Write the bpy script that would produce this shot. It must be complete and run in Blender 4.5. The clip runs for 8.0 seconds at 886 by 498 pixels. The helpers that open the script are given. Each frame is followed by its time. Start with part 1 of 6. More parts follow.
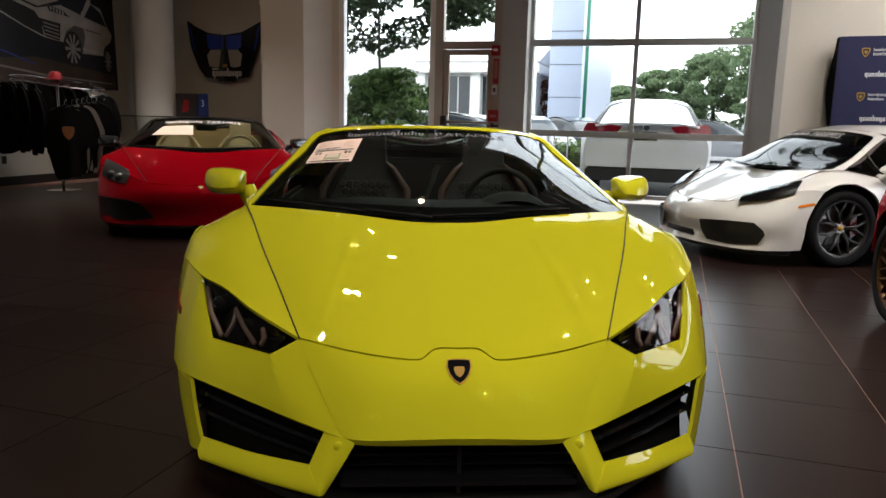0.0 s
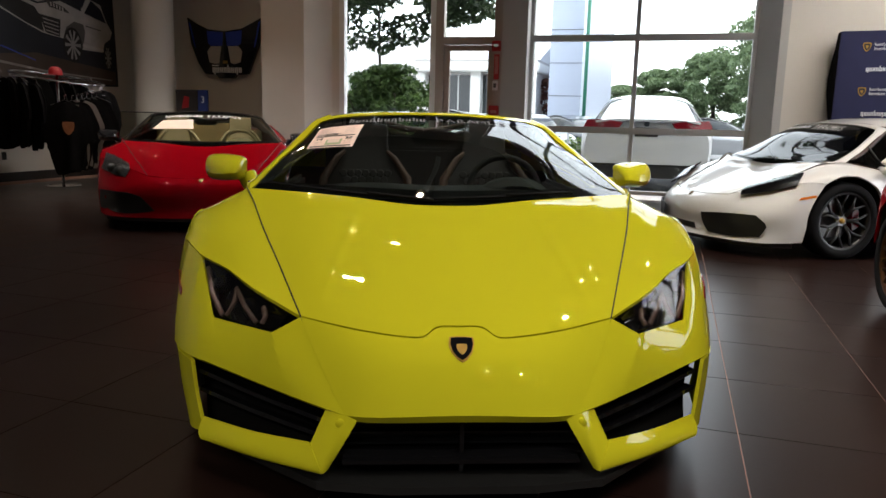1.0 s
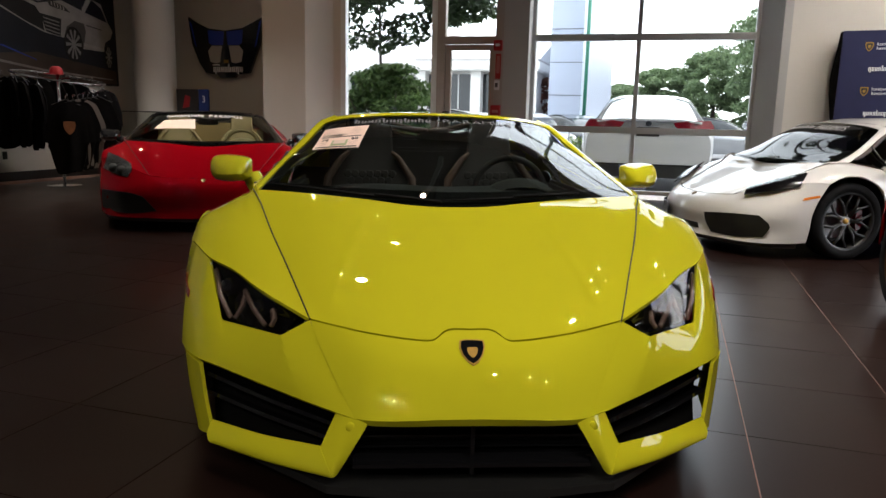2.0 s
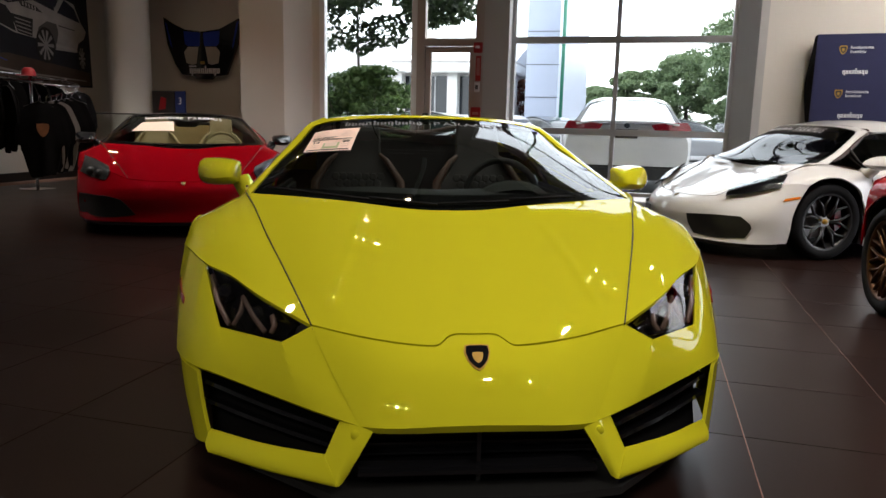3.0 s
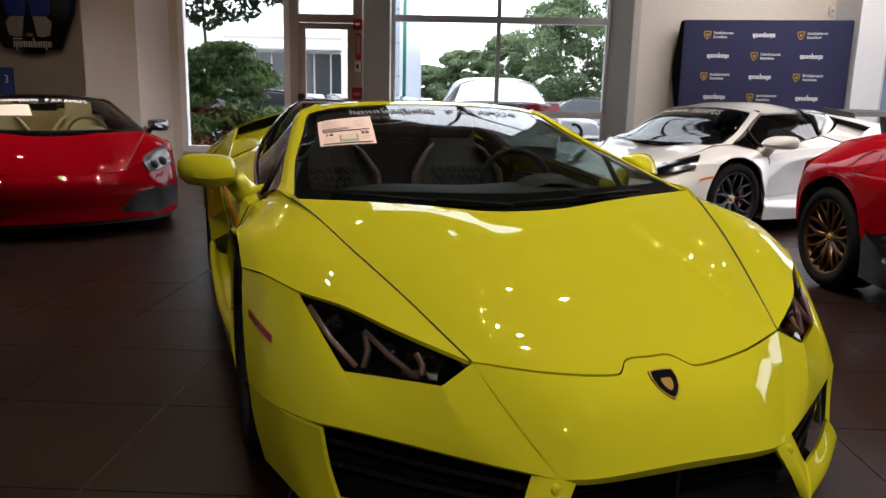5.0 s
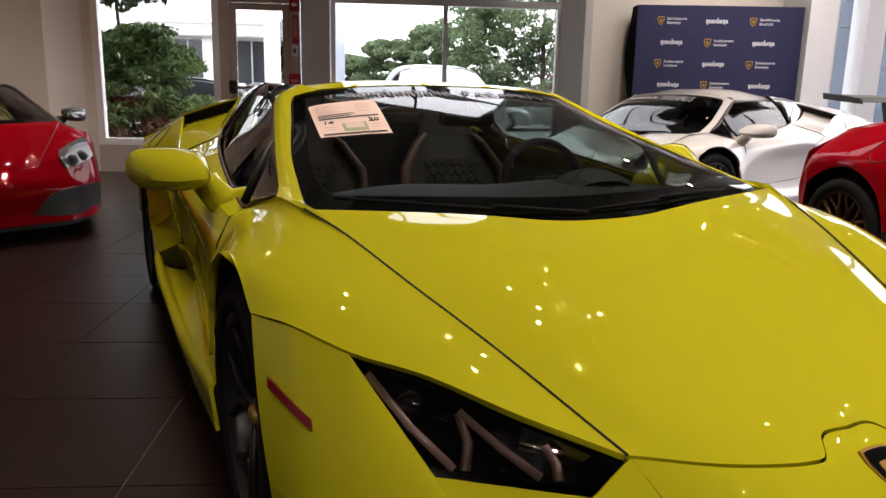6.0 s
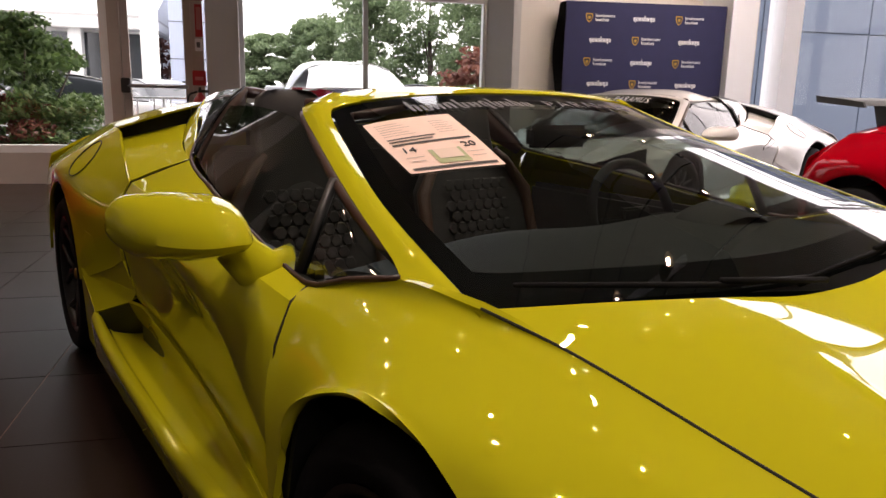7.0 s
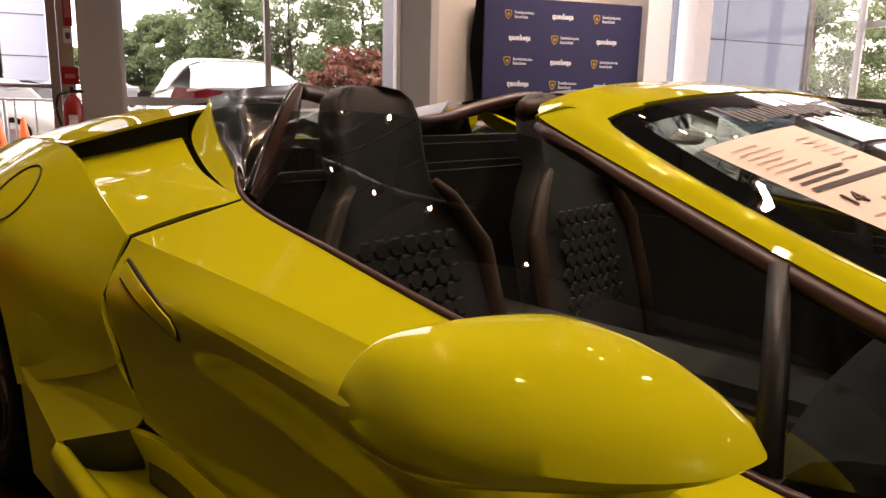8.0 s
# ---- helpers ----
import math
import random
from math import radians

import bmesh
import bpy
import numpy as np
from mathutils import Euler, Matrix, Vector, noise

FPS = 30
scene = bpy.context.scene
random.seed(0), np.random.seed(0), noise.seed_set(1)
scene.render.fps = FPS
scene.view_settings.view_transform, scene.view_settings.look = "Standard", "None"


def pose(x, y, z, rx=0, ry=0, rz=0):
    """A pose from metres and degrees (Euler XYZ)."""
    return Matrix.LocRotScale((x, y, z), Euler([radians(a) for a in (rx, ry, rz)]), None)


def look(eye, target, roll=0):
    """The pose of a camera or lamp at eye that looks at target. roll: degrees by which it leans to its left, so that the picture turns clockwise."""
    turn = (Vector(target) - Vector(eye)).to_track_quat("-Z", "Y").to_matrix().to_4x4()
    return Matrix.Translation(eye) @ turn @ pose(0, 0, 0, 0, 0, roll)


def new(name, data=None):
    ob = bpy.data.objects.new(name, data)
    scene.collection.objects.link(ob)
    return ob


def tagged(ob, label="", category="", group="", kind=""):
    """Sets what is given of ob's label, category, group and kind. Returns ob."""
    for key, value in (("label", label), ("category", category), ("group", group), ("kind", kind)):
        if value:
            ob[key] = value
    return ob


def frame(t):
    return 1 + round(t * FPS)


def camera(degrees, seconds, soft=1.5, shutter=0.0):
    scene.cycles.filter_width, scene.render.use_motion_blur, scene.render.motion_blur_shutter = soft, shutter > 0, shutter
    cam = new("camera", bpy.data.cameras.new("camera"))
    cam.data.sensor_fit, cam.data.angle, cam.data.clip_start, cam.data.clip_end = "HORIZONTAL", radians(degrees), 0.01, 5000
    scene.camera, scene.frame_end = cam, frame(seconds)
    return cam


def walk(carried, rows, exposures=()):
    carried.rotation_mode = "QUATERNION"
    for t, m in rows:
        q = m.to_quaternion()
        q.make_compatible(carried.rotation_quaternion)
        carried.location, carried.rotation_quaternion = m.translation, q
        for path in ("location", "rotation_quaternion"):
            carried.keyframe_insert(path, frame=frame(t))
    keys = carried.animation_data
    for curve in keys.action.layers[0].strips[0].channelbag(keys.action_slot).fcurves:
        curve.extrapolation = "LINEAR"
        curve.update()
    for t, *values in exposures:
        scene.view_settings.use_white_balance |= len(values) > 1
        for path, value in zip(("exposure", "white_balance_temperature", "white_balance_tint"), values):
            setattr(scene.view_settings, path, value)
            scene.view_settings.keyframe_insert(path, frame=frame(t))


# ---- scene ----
cam = camera(62.7, 8.0)
PATH = [
    (0, (-0.292, -0.278, 1.168), (-0.879, 1.602, 0.82), 1.4),
    (0.5, (-0.29, -0.283, 1.129), (-0.879, 1.6, 0.798), 1.4),
    (1, (-0.298, -0.277, 1.099), (-0.885, 1.603, 0.752), 1.4),
    (1.5, (-0.32, -0.275, 1.105), (-0.908, 1.604, 0.753), 1.4),
    (3, (-0.415, -0.275, 1.107), (-0.937, 1.625, 0.764), 1.4),
    (3.5, (-0.578, -0.308, 1.109), (-0.995, 1.614, 0.743), 1.3),
    (4, (-0.833, -0.321, 1.13), (-1.084, 1.626, 0.747), 1.3),
    (4.5, (-1.092, -0.255, 1.132), (-1.189, 1.706, 0.749), 1.3),
    (4.7, (-1.198, -0.198, 1.13), (-1.269, 1.764, 0.746), 1.3),
    (5.8, (-1.646, 0.375, 1.102), (-1.579, 2.332, 0.695), 1.3),
    (6, (-1.711, 0.524, 1.085), (-1.553, 2.476, 0.676), 1.3),
    (6.5, (-1.947, 0.915, 1.1), (-1.671, 2.852, 0.687), 1.3),
    (7, (-2.193, 1.285, 1.115), (-1.723, 3.185, 0.703), 1.3),
    (7.5, (-2.428, 1.779, 1.103), (-1.789, 3.629, 0.689), 1.4),
    (8, (-2.666, 2.286, 1.097), (-1.834, 4.06, 0.697), 1.3),
]
walk(cam, [(t, look(eye, target, roll)) for t, eye, target, roll in PATH],
     exposures=[(0, 0.89, 6300, 11), (4.5, 0.88, 6250, 15), (6, 0.93, 6600, 19), (7, 1.05, 7000, 25), (7.5, 1.18, 7300, 29), (8, 1.32, 7900, 32)])

# ---- world, sun, exposure ----
sky_world = bpy.data.worlds.new("sky")
scene.world = sky_world
sky_world.use_nodes = True
wnt = sky_world.node_tree
sky_tex = wnt.nodes.new("ShaderNodeTexSky")
sky_tex.sky_type = "NISHITA"
sky_tex.sun_disc = False
sky_tex.sun_elevation = radians(48)
sky_tex.sun_rotation = radians(60)
sky_tex.air_density, sky_tex.dust_density, sky_tex.ozone_density = 1.2, 6.0, 1.0
haze = wnt.nodes.new("ShaderNodeMix")
haze.data_type = "RGBA"
haze.inputs["Factor"].default_value = 0.75
haze.inputs[7].default_value = (13.0, 13.3, 13.6, 1)
wnt.links.new(sky_tex.outputs[0], haze.inputs[6])
wnt.links.new(haze.outputs[2], wnt.nodes["Background"].inputs[0])
wnt.nodes["Background"].inputs[1].default_value = 0.19

sun_data = bpy.data.lights.new("sun", "SUN")
sun_data.energy, sun_data.angle, sun_data.color = 1.2, radians(14), (1, 0.96, 0.9)
sun = new("sun", sun_data)
sun.matrix_world = look((8, 6, 14), (0, 2, 0))

# ---- materials ----
def mat(name, color, rough=0.5, metal=0.0, vary=0.0, scale=8.0, bump=0.0, bscale=60.0, coat=0.0, spec=0.5, rvary=0.0):
    m = bpy.data.materials.new(name)
    m.use_nodes = True
    nt = m.node_tree
    b = nt.nodes["Principled BSDF"]
    b.inputs["Base Color"].default_value = (*color, 1)
    b.inputs["Roughness"].default_value = rough
    b.inputs["Metallic"].default_value = metal
    b.inputs["Specular IOR Level"].default_value = spec
    if coat:
        b.inputs["Coat Weight"].default_value = coat
        b.inputs["Coat Roughness"].default_value = 0.008
        b.inputs["Coat IOR"].default_value = 1.45
    tc = nt.nodes.new("ShaderNodeTexCoord")
    if vary or rvary:
        n1 = nt.nodes.new("ShaderNodeTexNoise")
        n1.inputs["Scale"].default_value = scale
        n1.inputs["Detail"].default_value = 6
        nt.links.new(tc.outputs["Object"], n1.inputs["Vector"])
        if vary:
            mx = nt.nodes.new("ShaderNodeMix")
            mx.data_type = "RGBA"
            mx.inputs[6].default_value = (*[c * (1 - vary) for c in color], 1)
            mx.inputs[7].default_value = (*[min(1, c * (1 + vary)) for c in color], 1)
            nt.links.new(n1.outputs["Fac"], mx.inputs["Factor"])
            nt.links.new(mx.outputs[2], b.inputs["Base Color"])
        if rvary:
            mr = nt.nodes.new("ShaderNodeMapRange")
            mr.inputs[3].default_value, mr.inputs[4].default_value = max(0, rough - rvary), min(1, rough + rvary)
            nt.links.new(n1.outputs["Fac"], mr.inputs[0])
            nt.links.new(mr.outputs[0], b.inputs["Roughness"])
    if bump:
        n2 = nt.nodes.new("ShaderNodeTexNoise")
        n2.inputs["Scale"].default_value = bscale
        n2.inputs["Detail"].default_value = 4
        nt.links.new(tc.outputs["Object"], n2.inputs["Vector"])
        bp = nt.nodes.new("ShaderNodeBump")
        bp.inputs["Strength"].default_value = bump
        bp.inputs["Distance"].default_value = 0.01
        nt.links.new(n2.outputs["Fac"], bp.inputs["Height"])
        nt.links.new(bp.outputs[0], b.inputs["Normal"])
    return m


def glow(name, color, strength):
    m = bpy.data.materials.new(name)
    m.use_nodes = True
    b = m.node_tree.nodes["Principled BSDF"]
    b.inputs["Base Color"].default_value = (*color, 1)
    b.inputs["Emission Color"].default_value = (*color, 1)
    b.inputs["Emission Strength"].default_value = strength
    return m


def glass(name, tint, gloss=0.08, rough=0.0):
    """A thin pane: mostly see-through, with a mirror coat that grows at grazing angles."""
    m = bpy.data.materials.new(name)
    m.use_nodes = True
    nt = m.node_tree
    nt.nodes.remove(nt.nodes["Principled BSDF"])
    tr = nt.nodes.new("ShaderNodeBsdfTransparent")
    tr.inputs[0].default_value = (*tint, 1)
    gl = nt.nodes.new("ShaderNodeBsdfGlossy")
    gl.inputs["Roughness"].default_value = rough
    fr = nt.nodes.new("ShaderNodeLayerWeight")
    fr.inputs["Blend"].default_value = 0.5
    pw = nt.nodes.new("ShaderNodeMath")
    pw.operation = "POWER"
    pw.inputs[1].default_value = 5.0
    nt.links.new(fr.outputs["Facing"], pw.inputs[0])
    ma = nt.nodes.new("ShaderNodeMath")
    ma.operation = "MULTIPLY_ADD"
    ma.inputs[1].default_value, ma.inputs[2].default_value = 1.0 - gloss, gloss
    ma.use_clamp = True
    mx = nt.nodes.new("ShaderNodeMixShader")
    nt.links.new(pw.outputs[0], ma.inputs[0])
    nt.links.new(ma.outputs[0], mx.inputs[0])
    nt.links.new(tr.outputs[0], mx.inputs[1])
    nt.links.new(gl.outputs[0], mx.inputs[2])
    nt.links.new(mx.outputs[0], nt.nodes["Material Output"].inputs[0])
    return m


YELLOW = mat("yellow_paint", (0.55, 0.515, 0.014), 0.55, 0.0, 0.02, 3, coat=1.0, spec=0.0)
RED = mat("red_paint", (0.22, 0.0012, 0.005), 0.5, 0.0, 0.02, 3, coat=0.45, spec=0.0)
WHITE_SUV = mat("pearl_white_paint", (0.55, 0.56, 0.57), 0.35, 0.0, 0.02, 3, coat=1.0)
WHITE_CAR = mat("white_paint", (0.70, 0.69, 0.68), 0.35, 0.0, 0.02, 3, coat=1.0)
BLACK = mat("black_plastic", (0.012, 0.012, 0.012), 0.45, 0, 0.2, 30, 0.1, 300)
GLOSSBLACK = mat("gloss_black", (0.006, 0.006, 0.007), 0.12, 0, coat=0.6)
RUBBER = mat("tyre_rubber", (0.009, 0.009, 0.010), 0.8, 0, 0.2, 20, 0.15, 200, spec=0.1)
RIM_BLACK = mat("black_alloy", (0.010, 0.010, 0.011), 0.4, 0.0, coat=0.25)
RIM_BRONZE = mat("bronze_alloy", (0.10, 0.046, 0.022), 0.38, 0.8)
CHROME = mat("chrome", (0.75, 0.75, 0.76), 0.1, 1.0)
STEEL = mat("brushed_steel", (0.45, 0.45, 0.46), 0.3, 1.0, 0.1, 30)
DARK_GLASS = glass("tinted_glass", (0.50, 0.56, 0.535), 0.095)
SIDE_GLASS = glass("side_glass", (0.44, 0.51, 0.48), 0.11)
COUPE_GLASS = glass("coupe_glass", (0.20, 0.23, 0.225), 0.085)
CLEAR = glass("clear_glass", (0.95, 0.975, 0.97), 0.015)
LAMPGLASS = glass("lamp_glass", (0.75, 0.75, 0.75), 0.06)
LEATHER = mat("black_leather", (0.034, 0.032, 0.031), 0.6, 0, 0.2, 15, 0.2, 250, spec=0.2)
TAN = mat("tan_leather", (0.055, 0.023, 0.011), 0.5, 0, 0.2, 15, 0.2, 250)
CREAM = mat("cream_leather", (0.5, 0.38, 0.19), 0.55, 0, 0.15, 12, 0.2, 200)
GREYTRIM = mat("grey_trim", (0.10, 0.10, 0.11), 0.5, 0, 0.1, 30)
WALL = mat("wall_paint", (0.66, 0.62, 0.57), 0.8, 0, 0.04, 2.0, 0.05, 220)
WALL_GREY = mat("grey_wall_paint", (0.48, 0.47, 0.46), 0.75, 0, 0.04, 2.0, 0.05, 220)
# For walls out of view: grey set to limit reflections and bounce.
WALL_UNSEEN = mat("dark_wall_paint", (0.28, 0.27, 0.26), 0.75, 0, 0.04, 2.0, 0.05, 220)
CEIL = mat("ceiling_paint", (0.15, 0.14, 0.13), 0.9, 0, 0.04, 2.0)
WALL_WHITE = mat("white_wall_paint", (0.80, 0.82, 0.86), 0.7, 0, 0.03, 2.0, 0.05, 220)
ALU = mat("window_aluminium", (0.50, 0.50, 0.50), 0.45, 0.15, 0.06, 8)
# Brighter copy of the window aluminium, with the sky's glancing light painted in.
ALU_SKYLIT = mat("skylit_aluminium", (0.78, 0.80, 0.82), 0.45, 0.1, 0.05, 8)
ALU_WARM = mat("door_aluminium", (0.44, 0.39, 0.36), 0.4, 0.1, 0.06, 8)
BASE = mat("dark_baseboard", (0.02, 0.018, 0.017), 0.5, 0, 0.2, 10)
NAVY = mat("navy_fabric", (0.018, 0.020, 0.075), 0.8, 0, 0.12, 6, 0.1, 400)
BLACK_FABRIC = mat("black_fabric", (0.006, 0.0055, 0.006), 0.95, 0, 0.3, 12, 0.3, 120, spec=0.08)
PRINT_WHITE = mat("white_print", (0.75, 0.75, 0.78), 0.7)
BRASS = mat("dark_gold", (0.16, 0.09, 0.02), 0.45, 0.6)
GOLD = mat("gold_print", (0.45, 0.26, 0.05), 0.4, 0.5)
PAPER = mat("peach_paper", (0.93, 0.68, 0.58), 0.6, 0, 0.03, 20)
PAPER_WHITE = mat("pale_paper", (0.8, 0.62, 0.52), 0.6)
INK = mat("dark_ink", (0.03, 0.025, 0.025), 0.6)
# Ink paled: glare on the window sheet is put into its colour.
GLARED_PRINT = mat("glared_print", (0.42, 0.31, 0.27), 0.6)
FRIT = mat("black_glass_print", (0.004, 0.004, 0.004), 0.9, spec=0.05)
GREENPRINT = mat("green_print", (0.42, 0.46, 0.25), 0.6)
BLUE = mat("blue_print", (0.01, 0.04, 0.42), 0.35, coat=0.5)
REDSIGN = mat("red_sign", (0.35, 0.015, 0.02), 0.4)
ORANGE = mat("orange_plastic", (0.75, 0.12, 0.02), 0.5)
AMBER = mat("amber_lens", (0.75, 0.20, 0.01), 0.2, coat=1)
REDLENS = mat("red_lens", (0.20, 0.006, 0.014), 0.15, coat=1)


def tile_material():
    m = mat("brown_tile", (0.0125, 0.006, 0.0048), 0.30, 0, 0.25, 3.0, 0.02, 90, rvary=0.03, spec=0.17)
    nt = m.node_tree
    b = nt.nodes["Principled BSDF"]
    info = nt.nodes.new("ShaderNodeObjectInfo")
    hsv = nt.nodes.new("ShaderNodeHueSaturation")
    mr = nt.nodes.new("ShaderNodeMapRange")
    mr.inputs[3].default_value, mr.inputs[4].default_value = 0.88, 1.12
    src = b.inputs["Base Color"].links[0].from_socket
    nt.links.new(info.outputs["Random"], mr.inputs[0])
    nt.links.new(mr.outputs[0], hsv.inputs["Value"])
    nt.links.new(src, hsv.inputs["Color"])
    nt.links.new(hsv.outputs[0], b.inputs["Base Color"])
    return m


TILE = tile_material()
GROUT = mat("pale_grout", (0.34, 0.20, 0.16), 0.9, 0, 0.2, 20, spec=0.15)

# ---- mesh helpers ----
def link_mesh(name, verts, faces, material, parent=None, label="", smooth=False):
    me = bpy.data.meshes.new(name)
    me.from_pydata([tuple(v) for v in verts], [], faces)
    me.validate()
    me.materials.append(material)
    if smooth:
        me.polygons.foreach_set("use_smooth", [True] * len(me.polygons))
    ob = new(name, me)
    if parent:
        ob.parent = parent
    if label:
        tagged(ob, label)
    return ob


def part(name, bm, material, parent=None, label="", smooth=False):
    me = bpy.data.meshes.new(name)
    bmesh.ops.recalc_face_normals(bm, faces=bm.faces)
    bm.to_mesh(me)
    bm.free()
    me.materials.append(material)
    if smooth:
        me.polygons.foreach_set("use_smooth", [True] * len(me.polygons))
    ob = new(name, me)
    if parent:
        ob.parent = parent
    if label:
        tagged(ob, label)
    return ob


def empty(name, m, label, category, group="", kind=""):
    ob = new(name)
    ob.matrix_world = m
    ob.empty_display_size = 0.2
    return tagged(ob, label, category, group, kind)


def box_bm(*boxes, bevel=0.0):
    """Boxes (x0, x1, y0, y1, z0, z1) in one bmesh."""
    bm = bmesh.new()
    for x0, x1, y0, y1, z0, z1 in boxes:
        m = Matrix.Translation(((x0 + x1) / 2, (y0 + y1) / 2, (z0 + z1) / 2)) @ Matrix.Diagonal((abs(x1 - x0), abs(y1 - y0), abs(z1 - z0), 1))
        bmesh.ops.create_cube(bm, size=1, matrix=m)
    if bevel:
        bmesh.ops.bevel(bm, geom=bm.edges[:], offset=bevel, segments=2, affect="EDGES", clamp_overlap=True)
    return bm


def tube_bm(a, b, r, r2=None, n=16, bm=None, caps=True):
    bm = bm or bmesh.new()
    a, b = Vector(a), Vector(b)
    d = b - a
    m = Matrix.Translation((a + b) / 2) @ d.to_track_quat("Z", "Y").to_matrix().to_4x4()
    bmesh.ops.create_cone(bm, cap_ends=caps, segments=n, radius1=r, radius2=r if r2 is None else r2, depth=d.length, matrix=m)
    return bm


def lathe_bm(profile, n=24, axis="Z", m=None):
    """Revolves (radius, height) pairs."""
    bm = bmesh.new()
    rings = []
    for r, h in profile:
        ring = []
        for i in range(n):
            a = 2 * math.pi * i / n
            p = Vector((r * math.cos(a), r * math.sin(a), h)) if axis == "Z" else Vector((h, r * math.cos(a), r * math.sin(a)))
            ring.append(bm.verts.new(m @ p if m else p))
        rings.append(ring)
    for r0, r1 in zip(rings, rings[1:]):
        for i in range(n):
            bm.faces.new((r0[i], r0[(i + 1) % n], r1[(i + 1) % n], r1[i]))
    return bm


def prism_bm(outline, axis, lo, hi, bm=None):
    """A flat outline (pairs) pushed from lo to hi along axis 0, 1 or 2."""
    bm = bm or bmesh.new()
    def at(p, h):
        q = list(p)
        q.insert(axis, h)
        return bm.verts.new(q)
    lov, hiv = [at(p, lo) for p in outline], [at(p, hi) for p in outline]
    n = len(outline)
    bm.faces.new(lov)
    bm.faces.new(hiv[::-1])
    for i in range(n):
        bm.faces.new((lov[i], lov[(i + 1) % n], hiv[(i + 1) % n], hiv[i]))
    return bm


def spline(pts, n):
    """n points on a Catmull-Rom curve through pts, even in arc length of the control polygon."""
    p = np.array(pts, float)
    if len(p) == 2:
        return [p[0] + (p[1] - p[0]) * i / (n - 1) for i in range(n)]
    q = np.vstack([2 * p[0] - p[1], p, 2 * p[-1] - p[-2]])
    seg = np.linalg.norm(np.diff(p, axis=0), axis=1) + 1e-6
    cum = np.concatenate([[0], np.cumsum(seg)])
    out = []
    for s in np.linspace(0, cum[-1], n):
        k = min(int(np.searchsorted(cum, s, side="right")) - 1, len(seg) - 1)
        u = (s - cum[k]) / seg[k]
        a, b, c, d = q[k], q[k + 1], q[k + 2], q[k + 3]
        ta, tb = (c - a) / 2, (d - b) / 2
        if 0 < k < len(seg) - 0:
            ta = ta * min(1.0, 2 * seg[k] / (seg[k] + seg[k - 1]))
        if k + 1 < len(seg):
            tb = tb * min(1.0, 2 * seg[k] / (seg[k] + seg[k + 1]))
        h = (2 * u**3 - 3 * u**2 + 1) * b + (u**3 - 2 * u**2 + u) * ta + (-2 * u**3 + 3 * u**2) * c + (u**3 - u**2) * tb
        out.append(h)
    return out


def polyline(pts, steps):
    """Points on straight runs between corners, steps[k] on each run."""
    out = []
    for a, b, n in zip(pts, pts[1:], steps):
        out += [np.array(a) + (np.array(b) - np.array(a)) * i / n for i in range(n)]
    return out + [np.array(pts[-1])]


def surface(rows, nu, nv):
    """An nu x nv grid through rows of control points."""
    ctrl = [spline(r, nv) for r in rows]
    cols = [spline([c[j] for c in ctrl], nu) for j in range(nv)]
    return np.array([[cols[j][i] for j in range(nv)] for i in range(nu)])


def panel(name, rows, material, parent, nu=16, nv=20, side=1, solid=0.012, label="", shape=None, flip=False, smooth=True, ref=(0, 2.0, 0.35), relax=0, crease=()):
    """A pressed sheet through rows of control points; side -1 mirrors it in x. flip turns its thickness the other way."""
    if crease:
        cuts = [0, *crease, len(rows) - 1]
        runs = [surface(rows[a:b + 1], max(4, round(nu * (b - a) / (len(rows) - 1))), nv) for a, b in zip(cuts, cuts[1:])]
        g = np.concatenate([runs[0]] + [r[1:] for r in runs[1:]])
        nu = len(g)
    else:
        g = surface(rows, nu, nv)
    for _ in range(relax):
        g[1:-1, 1:-1] = .5 * g[1:-1, 1:-1] + .125 * (g[:-2, 1:-1] + g[2:, 1:-1] + g[1:-1, :-2] + g[1:-1, 2:])
    if shape:
        g = shape(g)
    g = g.copy()
    g[:, :, 0] *= side
    du, dv = np.gradient(g, axis=0), np.gradient(g, axis=1)
    n = np.cross(dv, du)
    n /= np.linalg.norm(n, axis=2)[:, :, None] + 1e-9
    mid = g[nu // 2, nv // 2]
    outward = (np.dot(n[nu // 2, nv // 2], mid - np.array(ref)) > 0) != flip
    if not outward:
        n = -n
    verts = [g.reshape(-1, 3)]
    faces = []
    def quads(off, turned):
        for i in range(nu - 1):
            for j in range(nv - 1):
                f = (off + i * nv + j, off + i * nv + j + 1, off + (i + 1) * nv + j + 1, off + (i + 1) * nv + j)
                faces.append(f[::-1] if turned else f)
    quads(0, not outward)
    flat_from = None
    if solid:
        inner = g - n * solid
        verts.append(inner.reshape(-1, 3))
        quads(nu * nv, outward)
        flat_from = len(faces)
        loop = [(0, j) for j in range(nv)] + [(i, nv - 1) for i in range(1, nu)] + [(nu - 1, j) for j in range(nv - 2, -1, -1)] + [(i, 0) for i in range(nu - 2, 0, -1)]
        k0 = 2 * nu * nv
        verts.append(np.array([g[p] for p in loop]))
        verts.append(np.array([inner[p] for p in loop]))
        m = len(loop)
        for k in range(m):
            f = (k0 + k, k0 + (k + 1) % m, k0 + m + (k + 1) % m, k0 + m + k)
            faces.append(f[::-1] if outward else f)
    ob = link_mesh(name, np.vstack(verts), faces, material, parent, label, smooth)
    if crease:
        ob.data.set_sharp_from_angle(angle=radians(14))
    return ob


def ring_pts(x, yc, zc, r, a0, a1, n):
    return [(x, yc + r * math.cos(radians(a0 + (a1 - a0) * i / (n - 1))), zc + r * math.sin(radians(a0 + (a1 - a0) * i / (n - 1)))) for i in range(n)]


